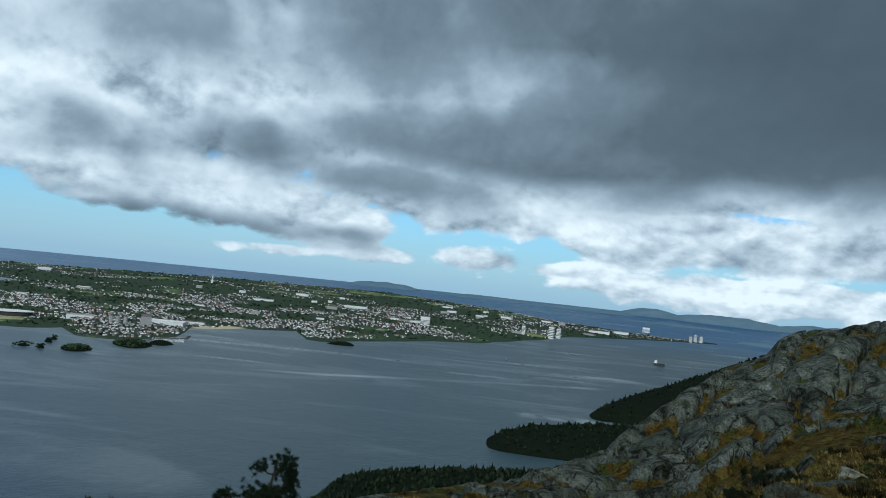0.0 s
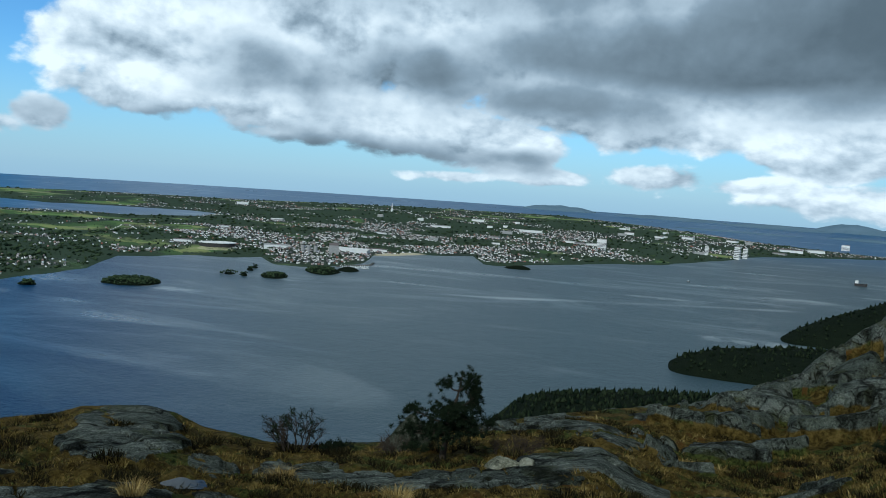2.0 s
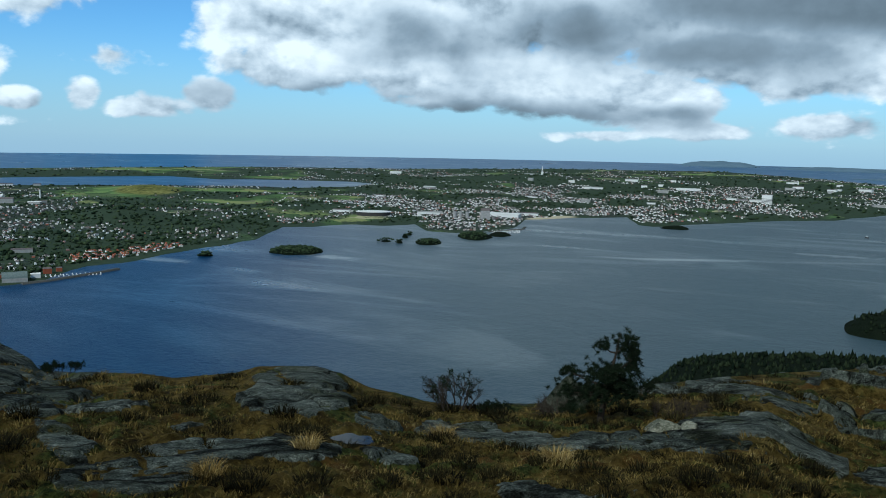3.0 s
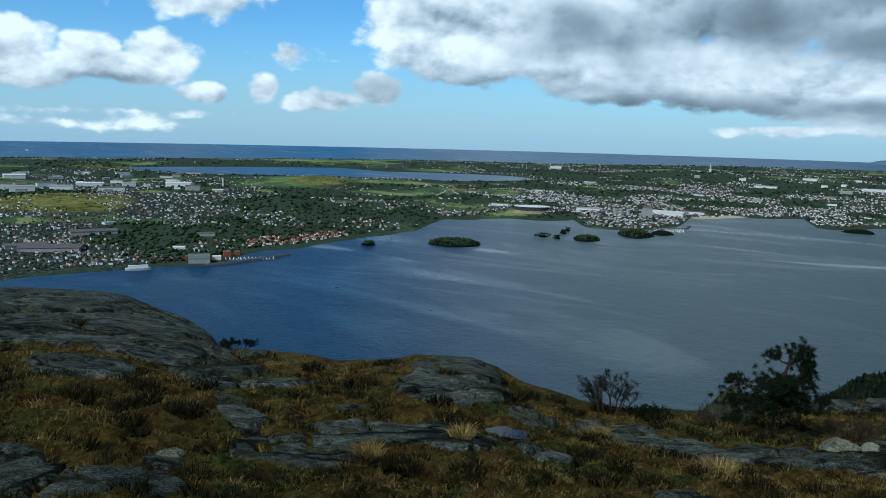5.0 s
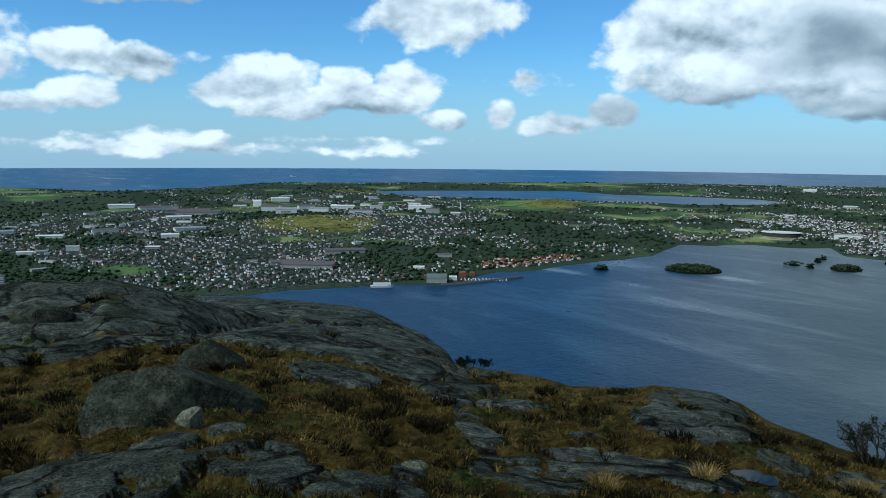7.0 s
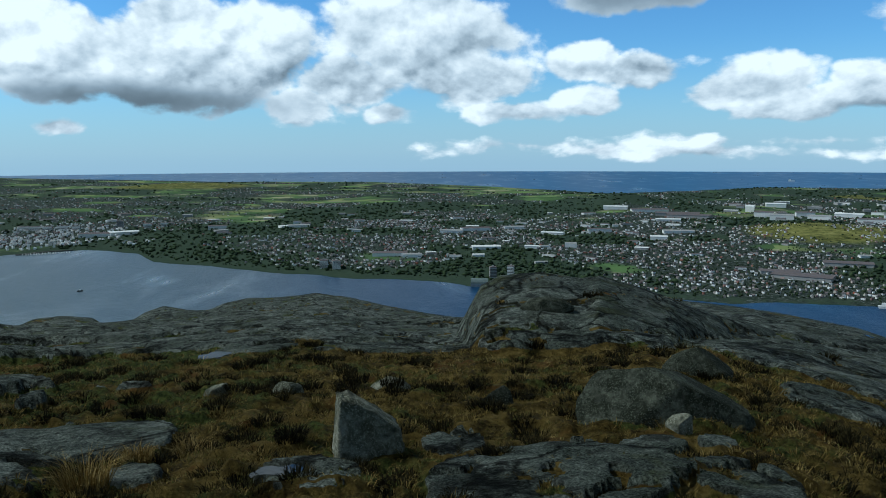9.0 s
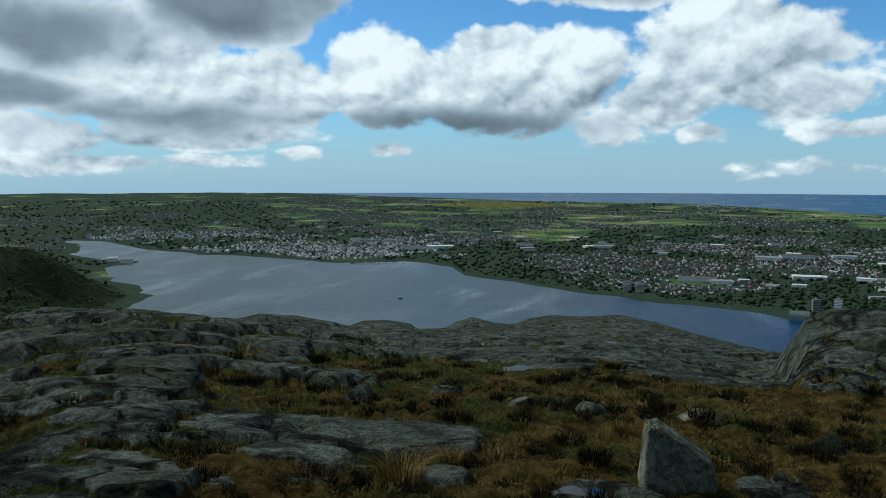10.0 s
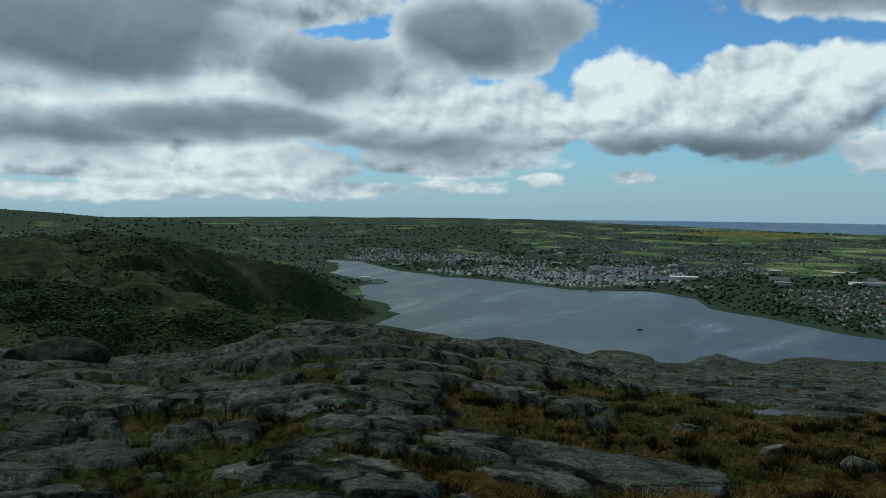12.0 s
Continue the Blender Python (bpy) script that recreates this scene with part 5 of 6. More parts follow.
def shrub(a, e, wd, ht, seed, leafy, name, label, category):
    r = reach(a, e)
    x, y = xy(a, r)
    g = np.random.default_rng(seed)
    H, Wd = radians(ht) * r, radians(wd) * r
    root = base(name, Matrix.Translation((x, y, ground_at(a, r) - 0.04)) @ Matrix.Rotation(radians(a), 4, "Z"), label, category, category + "es on the brow")
    bm = bmesh.new()
    tips = []

    def grow(p, d, length, rad, depth):
        q = p + d * length
        m = p.lerp(q, 0.5) + Vector(g.normal(size=3)) * length * 0.08
        tube(bm, [p, m, q], (rad, rad * 0.8, rad * 0.55), 4)
        tips.append(q)
        if depth:
            for _ in range(3 if depth > 1 else 2):
                nd = (d + Vector(g.normal(size=3)) * 0.45 + Vector((0, 0, 0.12))).normalized()
                grow(q.lerp(p, g.uniform(0, 0.45)), nd, length * g.uniform(0.55, 0.8), rad * 0.6, depth - 1)

    for _ in range(18):
        u = g.uniform(-0.5, 0.5)
        grow(Vector((u * Wd * 0.55, g.uniform(-0.15, 0.15) * Wd, 0)), Vector((u * 1.3, g.uniform(-0.4, 0.4), 1)).normalized(), H * g.uniform(0.3, 0.48), H * 0.02, 3)
    tagged(part("branchwork", from_bm("branchwork", bm), root, (M_BARK,)), kind="stuff")
    if leafy:
        c = [tuple(p) for p in tips if g.uniform() < leafy]
        part("foliage", blade_mesh("foliage", needles(c, g, H * 0.14, 14), M_NEEDLE), root)


BARE = "leafless twiggy bush at the edge of the slope"
JUNIPER = "low dark green juniper bush hugging the ground"
for i, (a, e, wd, ht, leafy) in enumerate([(22.0, -19.75, 4.6, 3.1, 0.10), (14.8, -19.7, 1.6, 2.3, 0), (6.4, -18.9, 3.7, 1.9, 0), (5.2, -18.7, 2.5, 1.7, 0), (-25.7, -9.7, 2.9, 2.0, 0), (47.8, -15.8, 0.8, 0.9, 0),
                                           (19.0, -19.8, 2.2, 1.2, 0.9), (13.1, -19.5, 2.5, 1.2, 0.9), (9.3, -17.7, 4.9, 1.3, 1.0), (13.8, -17.9, 4.5, 1.9, 1.0), (-23.8, -7.9, 5.3, 1.6, 0.9), (-22.0, -8.9, 4.1, 1.2, 0.9), (49.4, -15.9, 2.9, 1.0, 0.9), (-19.0, -10.5, 4.0, 1.2, 0.8)]):
    shrub(a, e, wd, ht, 500 + i, leafy, "juniper_bush" if leafy > 0.5 else "bare_bush", JUNIPER if leafy > 0.5 else BARE, "bush")


# ---- woods ----
def clumps(x, y, z, wide, tall, seed, conifer=False, mat=None):
    """One mesh of many small crowns."""
    g = np.random.default_rng(seed)
    n = len(x)
    if conifer:
        ring = np.array([(math.cos(k * math.tau / 5), math.sin(k * math.tau / 5), 0.0) for k in range(5)])
        unit = np.concatenate([ring * (1, 1, 0) + (0, 0, 0.08), ring * (0.62, 0.62, 0) + (0, 0, 0.45), [(0, 0, 1.0)], [(0, 0, -0.2)]])
        tri = [f for k in range(5) for f in ((k, (k + 1) % 5, 5 + (k + 1) % 5), (k, 5 + (k + 1) % 5, 5 + k), (5 + k, 5 + (k + 1) % 5, 10), ((k + 1) % 5, k, 11))]
    else:
        ring = np.array([(math.cos(k * math.tau / 5), math.sin(k * math.tau / 5), 0.0) for k in range(5)])
        unit = np.concatenate([ring * (0.8, 0.8, 0) + (0, 0, 0.2), ring * (1, 1, 0) + (0, 0, 0.55), [(0, 0, 1.0)], [(0, 0, -0.3)]])
        tri = [f for k in range(5) for f in ((k, (k + 1) % 5, 5 + (k + 1) % 5), (k, 5 + (k + 1) % 5, 5 + k), (5 + k, 5 + (k + 1) % 5, 10), ((k + 1) % 5, k, 11))]
    m = len(unit)
    size = np.stack([wide, wide, tall], -1)[:, None, :]
    v = unit[None] * size * (1 + g.normal(0, 0.2, (n, m, 3))) + np.stack([x, y, z], -1)[:, None, :]
    f = (np.arange(n)[:, None, None] * m + np.array(tri)[None]).reshape(-1, 3)
    me = bpy.data.meshes.new("wood")
    me.vertices.add(n * m)
    me.vertices.foreach_set("co", v.astype(np.float32).ravel())
    me.loops.add(f.size)
    me.loops.foreach_set("vertex_index", f.astype(np.int32).ravel())
    me.polygons.add(len(f))
    me.polygons.foreach_set("loop_start", np.arange(0, f.size, 3, dtype=np.int32))
    me.polygons.foreach_set("loop_total", np.full(len(f), 3, np.int32))
    me.materials.append(mat or M_TREE)
    me.update()
    me.validate()
    return me


def woods():
    g = np.random.default_rng(77)
    az, r, x, y, z = scatter(11000, -34, 10, 255, 1000, lambda a, q, zz, wd, tw, rg, h: (zz > SEA + 2.5) & (rg == 1), 0.7, 201)
    tagged(new("conifer_wood", clumps(x, y, z, g.uniform(0.6, 1.2, len(x)) * (0.7 + r / 1100), g.uniform(1.2, 2.7, len(x)) * (0.8 + r / 1500), 1, True, M_CONIFER)), "dark spruce and pine wood on the headlands by the water", "wood", kind="stuff")
    az, r, x, y, z = scatter(60000, 118, 162, 290, 1300, lambda a, q, zz, wd, tw, rg, h: (zz > SEA + 2.0) & (rg == 1) & (wd > 0.42 + 0.16 * h.uniform(0, 1, len(a))), 0.6, 202)
    tagged(new("scrub_wood", clumps(x, y, z, g.uniform(0.3, 1.0, len(x)) * (0.5 + r / 700), g.uniform(0.25, 0.8, len(x)) * (0.5 + r / 700), 2, False, M_SCRUB_TREE)), "dark birch and juniper scrub on the hillside", "wood", kind="stuff")
    az, r, x, y, z = scatter(30000, -20, 162, 650, 3600, lambda a, q, zz, wd, tw, rg, h: (zz > SEA + 1.0) & (rg == 2) & (wd > 0.49 + 0.08 * h.uniform(0, 1, len(a))), 0.8, 203)
    tagged(new("lowland_wood", clumps(x, y, z, g.uniform(1.2, 3.4, len(x)) * (0.7 + r / 3000), g.uniform(1.6, 3.4, len(x)) * (0.8 + r / 4000), 3)), "dark clumps of wood between houses and fields", "wood", kind="stuff")
    az, r, x, y, z = scatter(30000, -20, 135, 650, 2600, lambda a, q, zz, wd, tw, rg, h: (zz > SEA + 0.8) & (rg == 2) & (tw > 0.42), 0.8, 204)
    tagged(new("garden_trees", clumps(x, y, z, g.uniform(0.5, 1.4, len(x)), g.uniform(0.9, 2.0, len(x)), 4)), "dark trees standing among the far houses", "trees", kind="stuff")
    az, r, x, y, z = scatter(9000, 20, 42, 780, 1010, lambda a, q, zz, wd, tw, rg, h: (zz > SEA + 0.6) & (rg == 1), 0.8, 205)
    tagged(new("islet_scrub", clumps(x, y, z, g.uniform(0.8, 1.8, len(x)), g.uniform(0.8, 2.0, len(x)), 5)), "low dark scrub on the islets", "scrub", kind="stuff")


woods()


# ---- buildings that stand out across the fjord ----
def unit_box(name, taper=1.0, z0=0.0, z1=1.0, sx=1.0, sy=1.0, bevel=0.0):
    bm = bmesh.new()
    bmesh.ops.create_cube(bm, size=1.0)
    for v in bm.verts:
        top = v.co.z > 0
        v.co = Vector((v.co.x * sx * (taper if top else 1), v.co.y * sy * (taper if top else 1), z1 if top else z0))
    if bevel:
        bmesh.ops.bevel(bm, geom=list(bm.edges), offset=bevel, segments=1, affect="EDGES")
    return from_bm(name, bm)


def unit_gable(name):
    v = [(-0.52, -0.52, 0.78), (0.52, -0.52, 0.78), (0.52, 0.52, 0.78), (-0.52, 0.52, 0.78), (-0.52, 0, 1.0), (0.52, 0, 1.0)]
    return mesh_of(name, v, [(0, 1, 5, 4), (2, 3, 4, 5), (1, 2, 5), (3, 0, 4), (0, 3, 2, 1)])


def unit_vault(name, arc=8):
    v, f = [], []
    for x in (-0.5, 0.5):
        for k in range(arc + 1):
            t = math.pi * k / arc
            v.append((x, -0.5 * math.cos(t), 0.35 + 0.65 * math.sin(t)))
    n = arc + 1
    f = [(k, k + 1, n + k + 1, n + k) for k in range(arc)] + [tuple(range(n)), tuple(range(2 * n - 1, n - 1, -1))]
    return mesh_of(name, v, f)


def with_mat(me, m):
    me.materials.append(m)
    return me


BODY_WHITE = with_mat(unit_box("wall", 1.0, -0.6, 0.94), M_WHITE)
BODY_GREY = with_mat(unit_box("wall", 1.0, -0.6, 0.94), M_CONC)
FLAT_ROOF = with_mat(unit_box("roof", 1.0, 0.94, 1.0, 1.03, 1.03), M_ROOF)
LIFT_HOUSE = with_mat(unit_box("lift_house", 1.0, 1.0, 1.12, 0.3, 0.4), M_CONC)
BAND = with_mat(unit_box("window_band", 1.0, 0.0, 0.05, 1.01, 1.01), M_STEEL)
HALL_BODY = with_mat(unit_box("wall", 1.0, -0.8, 0.78), M_WHITE)
HALL_BODY_GREY = with_mat(unit_box("wall", 1.0, -0.8, 0.78), M_CONC)
HALL_ROOF = with_mat(unit_gable("roof"), M_WHITE)
HALL_ROOF_GREY = with_mat(unit_gable("roof"), M_CONC)
HALL_ROOF_DARK = with_mat(unit_gable("roof"), M_ROOF)
VAULT = with_mat(unit_vault("roof"), M_GREEN)
SHED_BODY = with_mat(unit_box("wall", 1.0, -0.8, 0.78), M_BRICK)
HANGAR_BODY = with_mat(unit_box("wall", 1.0, -0.6, 0.4), M_CONC)


def far_spot(az, el, r=None):
    """Place on the lowland that shows under that angle."""
    if r is None:
        r = 120.0 / math.tan(radians(-el))
        for _ in range(6):
            r = 0.5 * r + 0.5 * (EYE - max(ground_at(az, r), SEA)) / math.tan(radians(-el))
    x, y = xy(az, r)
    return x, y, max(ground_at(az, r), SEA), r


def put_building(name, az, el, wd, ht, depth, pieces, label, category, group, turn=0.0):
    x, y, z, r = far_spot(az, el)
    ob = base(name, Matrix.Translation((x, y, z)) @ Matrix.Rotation(radians(az + turn), 4, "Z") @ Matrix.Diagonal((radians(wd) * r, radians(wd) * r * depth, radians(ht) * r, 1)), label, category, group)
    for pn, me, m in pieces:
        p = part(pn, me, ob)
        p.matrix_local = m
    return ob


ONE = Matrix.Identity(4)
BANDS = [("window_band", BAND, Matrix.Translation((0, 0, 0.12 + 0.13 * k))) for k in range(6)]
TOWERS = [(-8.2, -3.90, 0.37, 0.90), (-8.7, -3.80, 0.29, 0.70), (-6.2, -3.80, 0.25, 0.65), (-17.7, -2.98, 0.20, 0.41), (-18.0, -2.93, 0.20, 0.49), (-18.4, -2.93, 0.20, 0.41), (94.6, -8.24, 0.57, 0.61), (93.7, -8.30, 0.57, 0.61),
          (82.3, -9.05, 0.49, 0.82), (81.0, -8.96, 0.45, 0.82), (108.2, -4.97, 0.41, 0.49), (124.9, -4.70, 0.20, 0.49), (124.5, -4.70, 0.20, 0.49), (124.2, -4.70, 0.20, 0.45), (133.9, -4.42, 0.20, 0.37), (132.0, -4.27, 0.25, 0.33), (128.9, -4.15, 0.20, 0.41)]
for i, (a, e, wd, ht) in enumerate(TOWERS):
    put_building("tower_block", a, e, wd, ht, 0.9, [("wall", BODY_GREY if i in (8, 10) else BODY_WHITE, ONE), ("roof", FLAT_ROOF, ONE), ("lift_house", LIFT_HOUSE, ONE)] + BANDS,
                 "pale concrete tower block with rows of windows in the far town", "tower block", "tower blocks across the fjord", (i * 37) % 30 - 15)
SLAB_BLOCKS = [(0.9, -3.92, 0.65, 0.65), (-14.7, -2.68, 0.49, 0.37), (114.0, -4.90, 0.65, 0.29), (113.3, -4.93, 0.65, 0.29), (112.6, -4.97, 0.57, 0.29), (111.7, -4.97, 0.57, 0.29), (110.9, -5.01, 0.49, 0.29),
               (106.5, -5.0, 0.5, 0.27), (105.4, -4.95, 0.5, 0.27)]
for i, (a, e, wd, ht) in enumerate(SLAB_BLOCKS):
    put_building("apartment_block", a, e, wd, ht, 0.45, [("wall", BODY_WHITE, ONE), ("roof", FLAT_ROOF, ONE)] + BANDS[:4], "white oblong apartment block with a flat roof", "apartment block", "apartment blocks across the fjord", (i * 23) % 16 - 8)

HALLS_NORTH = [(18.8, -5.44, 2.46, 0.25), (17.0, -5.31, 1.47, 0.20), (24.2, -5.44, 1.64, 0.25), (50.7, -9.39, 0.57, 0.33), (62.7, -8.11, 2.46, 0.25), (61.2, -8.34, 3.68, 0.29), (53.2, -8.61, 0.82, 0.25), (51.4, -7.69, 1.23, 0.25), (58.6, -7.35, 2.87, 0.25),
               (20.1, -5.72, 0.65, 0.82), (30.5, -5.3, 1.2, 0.2), (12.5, -3.3, 1.4, 0.15), (6.0, -3.2, 1.6, 0.15), (-11.5, -3.1, 1.4, 0.2), (-13.0, -3.0, 1.0, 0.2)]
HALLS_WEST = [(64.7, -4.09, 0.57, 0.49), (63.8, -4.36, 1.23, 0.37), (62.7, -4.56, 1.47, 0.41), (63.1, -3.72, 1.23, 0.29), (61.3, -4.30, 1.15, 0.33), (60.4, -4.49, 1.39, 0.33), (58.7, -4.30, 1.64, 0.29), (57.4, -4.57, 1.64, 0.29), (56.3, -4.30, 0.82, 0.29),
              (53.1, -4.32, 1.64, 0.33), (52.2, -4.55, 0.98, 0.37), (69.4, -4.41, 2.87, 0.25), (70.0, -4.83, 1.64, 0.20), (71.3, -4.19, 2.46, 0.25), (68.6, -4.53, 2.87, 0.25), (73.6, -4.02, 1.64, 0.25)]
HALLS_SOUTH = [(101.9, -5.27, 1.23, 0.29), (96.3, -5.25, 1.47, 0.20), (108.0, -5.40, 1.80, 0.25), (109.7, -5.44, 2.05, 0.25), (76.7, -6.79, 0.82, 0.37), (70.6, -6.15, 1.15, 0.33), (74.7, -5.63, 1.64, 0.25), (69.3, -5.60, 2.05, 0.20), (79.5, -6.91, 0.98, 0.25),
               (89.8, -7.39, 2.46, 0.29), (88.2, -7.53, 1.39, 0.29), (82.8, -6.93, 2.05, 0.25), (83.6, -5.62, 2.05, 0.25), (85.3, -5.79, 1.64, 0.25), (130.6, -5.86, 0.65, 0.33), (129.7, -5.98, 0.82, 0.25), (80.8, -5.5, 1.4, 0.22), (78.0, -5.9, 1.6, 0.22)]
for i, (a, e, wd, ht) in enumerate(HALLS_NORTH + HALLS_WEST + HALLS_SOUTH):
    dark = i in (4, 5, 7, 8, 9, 25, 26, 29)
    put_building("warehouse", a, e, wd, ht, 0.5, [("wall", HALL_BODY_GREY if dark else HALL_BODY, ONE), ("roof", HALL_ROOF_DARK if i % 3 == 1 or dark else HALL_ROOF_GREY if i % 3 == 2 else HALL_ROOF, ONE)],
                 ("grey" if dark else "white") + " low industrial hall with a shallow roof in the far town", "warehouse", "industrial halls across the fjord", (i * 29) % 24 - 12)
# smaller halls scattered through the works and trading quarters
rnd = random.Random(31)
for a0, a1, e0, e1, count in ((50, 66, -4.7, -3.4, 34), (66, 104, -5.9, -4.2, 44), (56, 88, -8.0, -6.2, 22), (-14, 30, -4.4, -2.5, 40), (104, 124, -4.9, -3.2, 12)):
    for _ in range(count):
        a, e = rnd.uniform(a0, a1), rnd.uniform(e0, e1)
        x, y, z, r = far_spot(a, e)
        if z < SEA + 1.0:
            continue
        grey = rnd.random() < 0.45
        put_building("warehouse", a, e, rnd.uniform(0.3, 0.95), rnd.uniform(0.11, 0.2), rnd.uniform(0.4, 0.8), [("wall", HALL_BODY_GREY if grey else HALL_BODY, ONE), ("roof", rnd.choice((HALL_ROOF_DARK, HALL_ROOF_DARK, HALL_ROOF_GREY, HALL_ROOF_GREY, HALL_ROOF)), ONE)],
                     ("grey" if grey else "white") + " low industrial hall with a shallow roof in the far town", "warehouse", "industrial halls across the fjord", rnd.uniform(-25, 25))
for a, e, wd, ht in ((51.9, -9.49, 1.47, 0.57), (83.3, -9.63, 1.23, 0.57)):
    put_building("hangar", a, e, wd, ht, 0.8, [("wall", HANGAR_BODY, ONE), ("roof", VAULT, ONE)], "grey quayside hall with a rounded roof", "hangar", "quayside halls")


def lathe(name, profile, sides=16, squash=1.0):
    bm = bmesh.new()
    rings = [[bm.verts.new((rad * math.cos(k * math.tau / sides), rad * math.sin(k * math.tau / sides) * squash, z)) for k in range(sides)] for rad, z in profile]
    for a, b in zip(rings, rings[1:]):
        for k in range(sides):
            bm.faces.new((a[k], a[(k + 1) % sides], b[(k + 1) % sides], b[k]))
    bm.faces.new(rings[-1])
    return from_bm(name, bm)


def landmarks():
    x, y, z, r = far_spot(16.1, -2.58, 2250)
    h = radians(0.62) * r
    ob = base("broadcast_tower", Matrix.Translation((x, y, z)), "slim pale broadcasting tower on a wooded hill", "tower")
    part("shaft", lathe("shaft", [(h * 0.13, -2), (h * 0.11, h * 0.35), (h * 0.075, h * 0.4), (h * 0.06, h * 0.7), (h * 0.035, h * 0.72), (h * 0.02, h)]), ob, (M_WHITE,))
    part("gallery", lathe("gallery", [(h * 0.08, h * 0.42), (h * 0.13, h * 0.45), (h * 0.13, h * 0.5), (h * 0.07, h * 0.52)]), ob, (M_CONC,))
    x, y, z, r = far_spot(50.2, -4.29)
    h = radians(0.55) * r
    ob = base("chimney", Matrix.Translation((x, y, z)), "tall slim pale works chimney", "chimney")
    part("stack", lathe("stack", [(h * 0.11, -2), (h * 0.08, h * 0.95), (h * 0.09, h * 0.95), (h * 0.09, h)]), ob, (M_WHITE,))
    for a in (22.3, 21.9, 21.4):
        x, y, z, r = far_spot(a, -5.66)
        h = radians(0.57) * r
        ob = base("silo", Matrix.Translation((x, y, z)), "dark grey round silo on the quay", "silo", "silos on the quay")
        part("drum", lathe("drum", [(h * 0.24, -1), (h * 0.24, h * 0.88)]), ob, (M_CONC,))
        part("cap", lathe("cap", [(h * 0.25, h * 0.88), (h * 0.06, h)]), ob, (M_STEEL,))
    x, y, z, r = far_spot(28.2, -5.54)
    q = radians(2.5) * r / 2
    ob = base("stadium", Matrix.Translation((x, y, z)) @ Matrix.Rotation(radians(28), 4, "Z"), "oval grey stadium with a pale roof rim", "stadium")
    part("stand", lathe("stand", [(q * 0.96, -1), (q, q * 0.16), (q * 0.72, q * 0.05)], 32, 0.62), ob, (M_STEEL,))
    part("roof", lathe("roof", [(q * 0.74, q * 0.19), (q * 1.03, q * 0.2), (q * 1.03, q * 0.225), (q * 0.74, q * 0.225)], 32, 0.62), ob, (M_WHITE,))


landmarks()


# ---- boats, breakwater ----
def hull(name, l, b, h):
    bm = bmesh.new()
    rows = []
    for u, wdt, lift in ((-0.5, 0.75, 0.05), (-0.3, 1, 0), (0.2, 1, 0), (0.38, 0.75, 0.06), (0.5, 0.04, 0.25)):
        rows.append([bm.verts.new((u * l * (0.94 if z == 0 else 1), s * b * wdt * 0.5 * (0.7 if z == 0 else 1), -0.3 * h if z == 0 else h * (1 + lift))) for s, z in ((-1, 0), (-1, 1), (1, 1), (1, 0))])
    for p, q in zip(rows, rows[1:]):
        for k in range(4):
            bm.faces.new((p[k], p[(k + 1) % 4], q[(k + 1) % 4], q[k]))
    bm.faces.new(rows[0]), bm.faces.new(rows[-1][::-1])
    return from_bm(name, bm)


def vessel(name, az, el, wd, ht, hull_mat, label, category, house=(-0.3, 0.3), turn=0.0):
    r = 120.0 / math.tan(radians(-el))
    x, y = xy(az, r)
    l, h = radians(wd) * r, radians(ht) * r
    ob = base(name, Matrix.Translation((x, y, SEA)) @ Matrix.Rotation(radians(az + turn), 4, "Z"), label, category)
    part("hull", hull("hull", l, l * 0.2, h * 0.4), ob, (hull_mat,))
    u0, u1 = house
    part("deckhouse", unit_box("deckhouse", 0.94, h * 0.38, h * 0.85, (u1 - u0) * l, l * 0.15), ob, (M_WHITE,)).location.x = (u0 + u1) / 2 * l
    part("mast", lathe("mast", [(l * 0.012, h * 0.8), (l * 0.008, h * 1.15)], 6), ob, (M_STEEL,)).location.x = (u0 + u1) / 2 * l


vessel("ferry", 55.9, -9.95, 1.7, 0.42, M_WHITE, "white car ferry lying at a quay", "ship", (-0.4, 0.4))
vessel("cargo_ship", -15.8, -4.86, 0.75, 0.42, M_STEEL, "dark cargo ship at anchor in the fjord", "ship", (-0.45, -0.2))
vessel("motor_boat", 110.9, -9.03, 0.36, 0.16, M_STEEL, "small dark motor boat under way on the fjord", "boat", (-0.2, 0.15))
vessel("motor_boat", -5.2, -5.77, 0.22, 0.14, M_STEEL, "small dark motor boat under way on the fjord", "boat", (-0.2, 0.15))
vessel("coaster", 62.2, -2.0, 0.42, 0.16, M_WHITE, "pale ship far out on the open sea", "ship", (-0.45, -0.1))


def mole(stops, wide, high, label):
    """A low stone mole along bearings and distances."""
    pts = [Vector((*xy(a, r), 0)) for a, r in stops]
    bm = bmesh.new()
    rows = []
    for i, p in enumerate(pts):
        d = (pts[min(i + 1, len(pts) - 1)] - pts[max(i - 1, 0)]).normalized()
        s = Vector((-d.y, d.x, 0))
        rows.append([bm.verts.new((*(p + s * k).xy, SEA + z)) for k, z in ((-wide, -1), (-wide * 0.5, high), (wide * 0.5, high), (wide, -1))])
    for p, q in zip(rows, rows[1:]):
        for k in range(3):
            bm.faces.new((p[k], p[k + 1], q[k + 1], q[k]))
    bm.faces.new(rows[0]), bm.faces.new(rows[-1][::-1])
    me = from_bm("breakwater", bm)
    me.materials.append(M_MOLE)
    tagged(new("breakwater", me), label, "breakwater", "breakwaters")


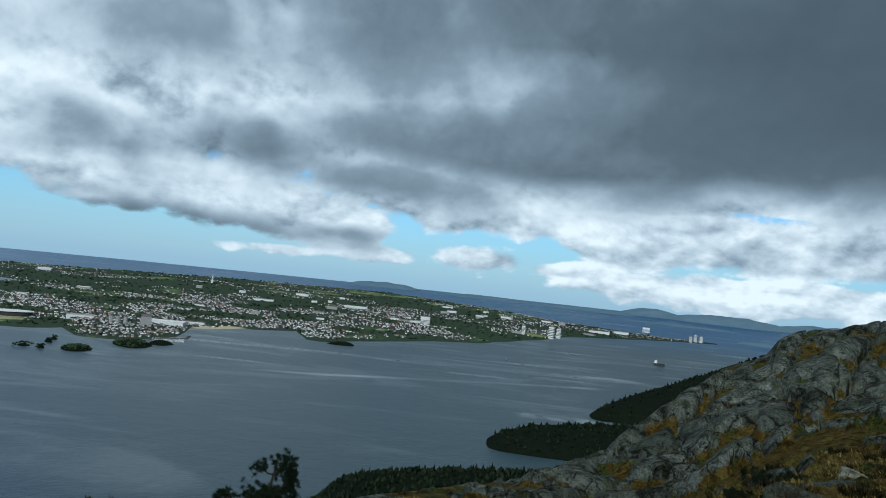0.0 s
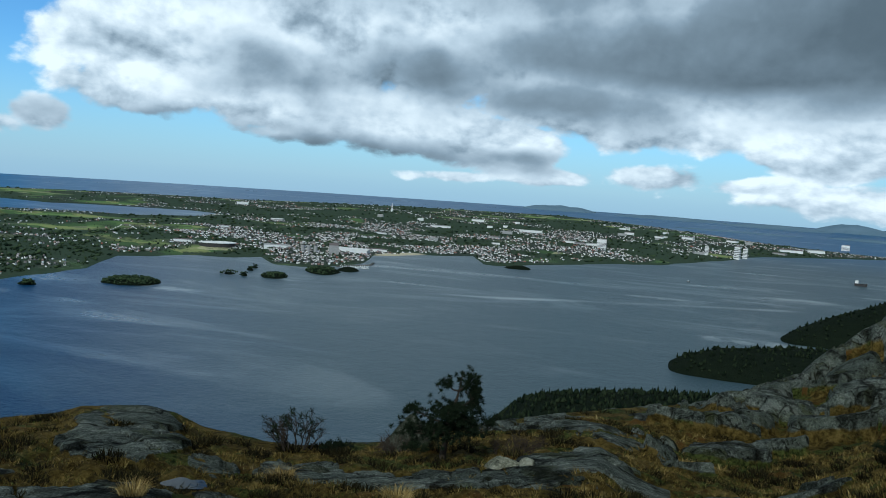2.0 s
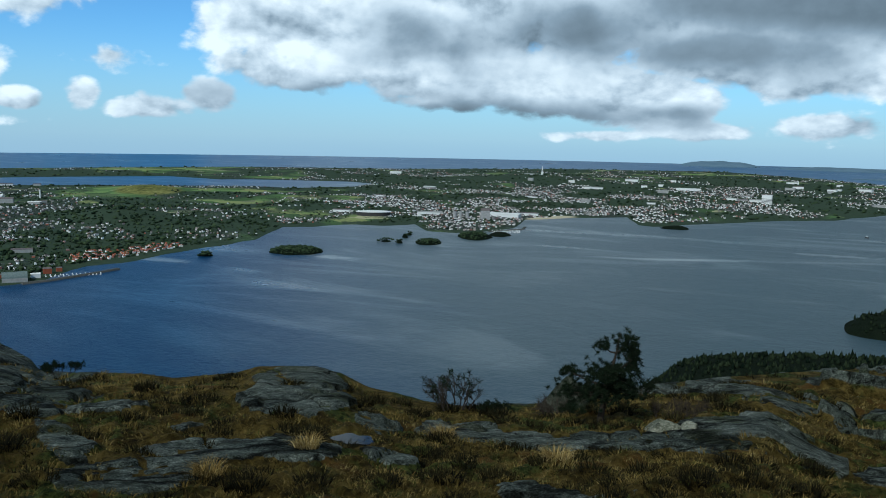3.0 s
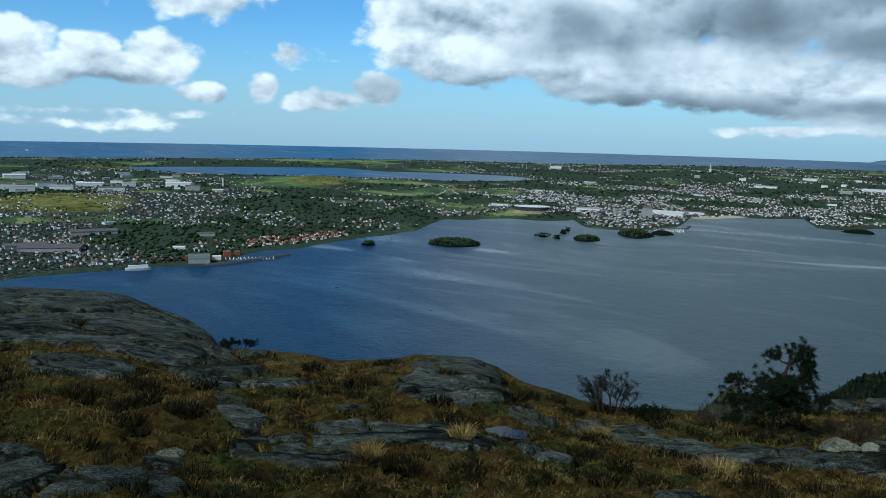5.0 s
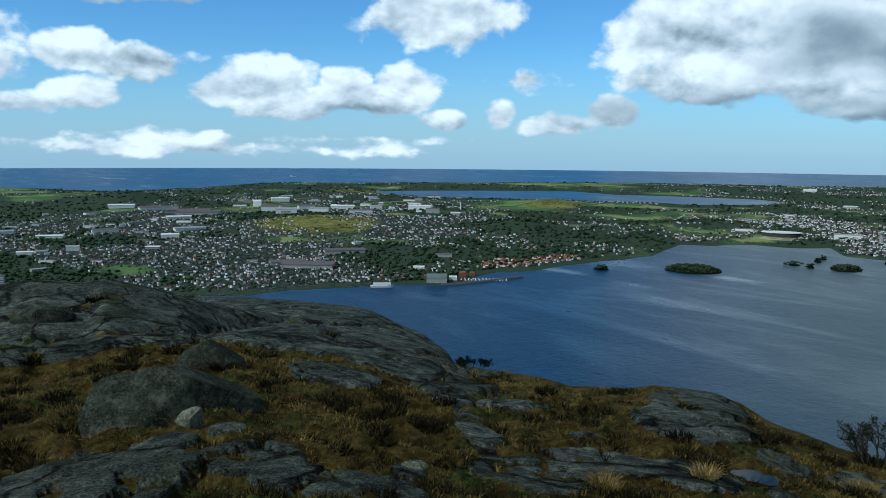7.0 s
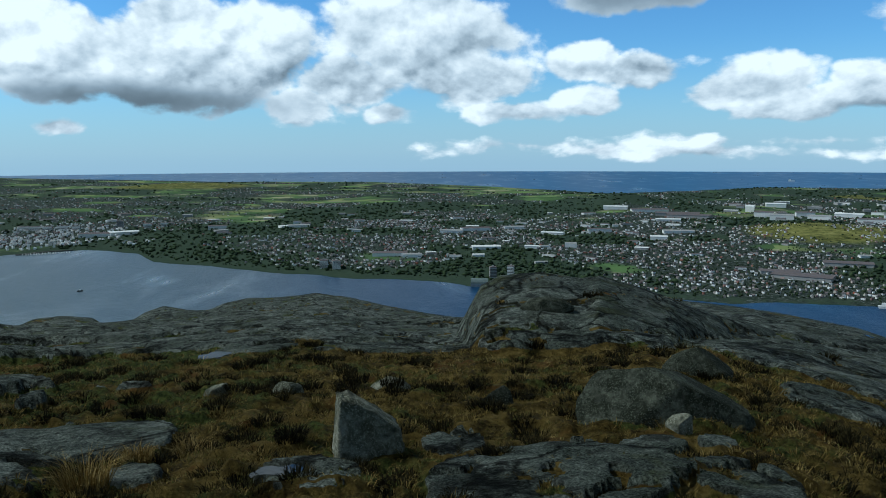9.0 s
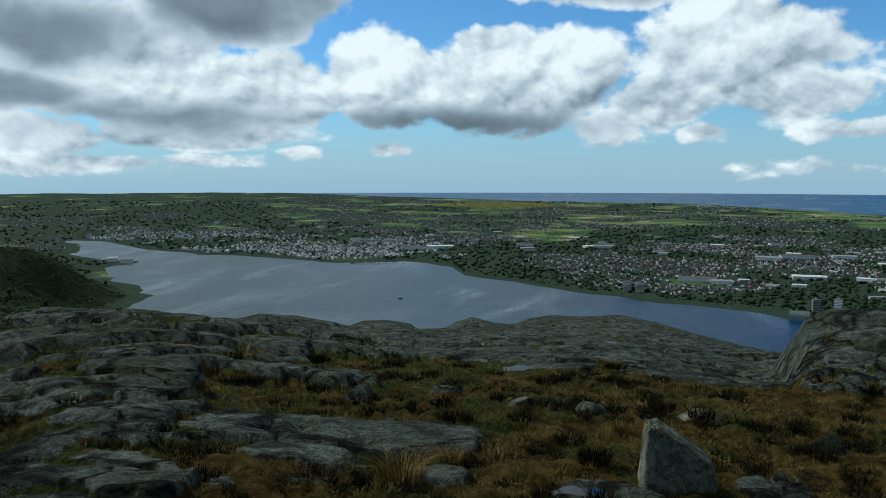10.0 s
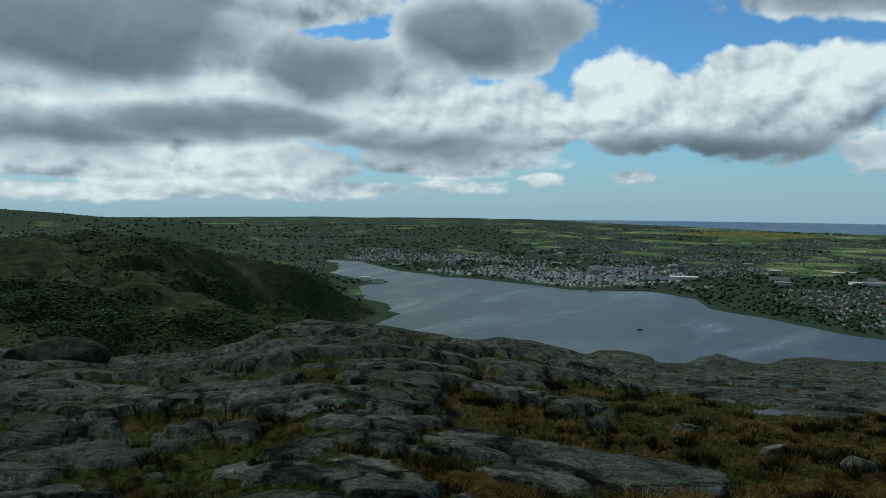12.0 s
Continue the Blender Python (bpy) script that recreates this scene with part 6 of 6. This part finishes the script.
mole([(51.5, 697), (50, 704), (48, 722), (46.5, 738), (45.7, 748)], 3.0, 1.4, "low grey stone breakwater sheltering a small harbour")
mole([(19.8, 1035), (18.4, 1055), (17.4, 1072), (17.2, 1100)], 2.5, 1.3, "low grey stone breakwater round a marina")
mole([(130.9, 1140), (129.9, 1146), (129.0, 1150)], 2.5, 1.3, "pale landing stage reaching out from the bank")
mole([(114.5, 1062), (112.8, 1078), (111.2, 1082)], 2.5, 1.3, "low grey stone breakwater round a marina")


def red_quarter():
    """Houses with red tile roofs close together above the bay."""
    az, r, x, y, z = scatter(900, 41.5, 49.0, 790, 905, lambda a, q, zz, wd, tw, rg, g: (zz > SEA + 1.0) & (rg == 2) & (q - shore(a) > 14) & (q - shore(a) < 75) & (g.uniform(0, 1, len(a)) < 0.55), 0.8, 150)
    g = np.random.default_rng(19)
    spots = [(*p, 1.9 + q[0] * 1.6, 1.5 + q[1] * 0.7, 1.0 + q[2] * 0.7, q[3] * 3.14) for p, q in zip(zip(x.tolist(), y.tolist(), z.tolist()), g.uniform(0, 1, (len(x), 4)).tolist())]
    me = boxes(spots)
    me.materials[1] = M_BRICK
    tagged(new("houses", me), "close rows of pale houses with red tiled roofs above the bay", "houses", kind="stuff")


red_quarter()


def marina(a0, a1, r0, r1, rows, count, seed):
    """Small boats moored in rows, bows and cabins of a few pale tones."""
    g = np.random.default_rng(seed)
    V, F = [], []
    for i in range(rows):
        for k in range(count):
            a = a0 + (a1 - a0) * (k + g.uniform(0.2, 0.8)) / count
            x, y = xy(a, r0 + (r1 - r0) * (i + 0.5) / rows + g.uniform(-0.6, 0.6))
            t = radians(a) + g.uniform(-0.15, 0.15)
            l, b, h = g.uniform(2.4, 4.2), g.uniform(0.8, 1.2), g.uniform(0.4, 0.7)
            c, q, m = math.cos(t), math.sin(t), len(V)
            for u, v, zz in ((-0.5, -0.5, -0.3), (0.25, -0.5, -0.3), (0.5, 0, -0.2), (0.25, 0.5, -0.3), (-0.5, 0.5, -0.3), (-0.5, -0.5, h), (0.25, -0.5, h), (0.55, 0, h * 1.2), (0.25, 0.5, h), (-0.5, 0.5, h), (-0.3, -0.3, h), (0.1, -0.3, h), (0.1, 0.3, h), (-0.3, 0.3, h), (-0.25, -0.25, h * 2), (0.0, -0.25, h * 2), (0.0, 0.25, h * 2), (-0.25, 0.25, h * 2)):
                V.append((x - (u * l) * q - (v * b) * c, y + (u * l) * c - (v * b) * q, SEA + zz))
            F += [(m + j, m + (j + 1) % 5, m + 5 + (j + 1) % 5, m + 5 + j) for j in range(5)] + [(m + 5, m + 6, m + 7, m + 8, m + 9)]
            F += [(m + 10 + j, m + 10 + (j + 1) % 4, m + 14 + (j + 1) % 4, m + 14 + j) for j in range(4)] + [(m + 14, m + 15, m + 16, m + 17)]
    tagged(new("moored_boats", mesh_of("moored_boats", V, F, (M_WHITE,))), "rows of small white boats moored in a marina", "boats", kind="stuff")


marina(17.5, 19.6, 1026, 1062, 4, 16, 61)
marina(111.3, 114.2, 1054, 1072, 3, 18, 62)
marina(129.2, 130.8, 1130, 1144, 2, 10, 63)
marina(46.6, 50.2, 722, 736, 2, 14, 64)
for a, e, wd, ht in ((50.0, -9.15, 0.5, 0.42), (49.3, -9.05, 0.35, 0.3), (52.6, -9.3, 0.45, 0.3)):
    put_building("quay_shed", a, e, wd, ht, 0.7, [("wall", SHED_BODY, ONE), ("roof", HALL_ROOF_DARK, ONE)], "rust red quayside shed with a dark roof", "shed", "sheds on the quay", 6)
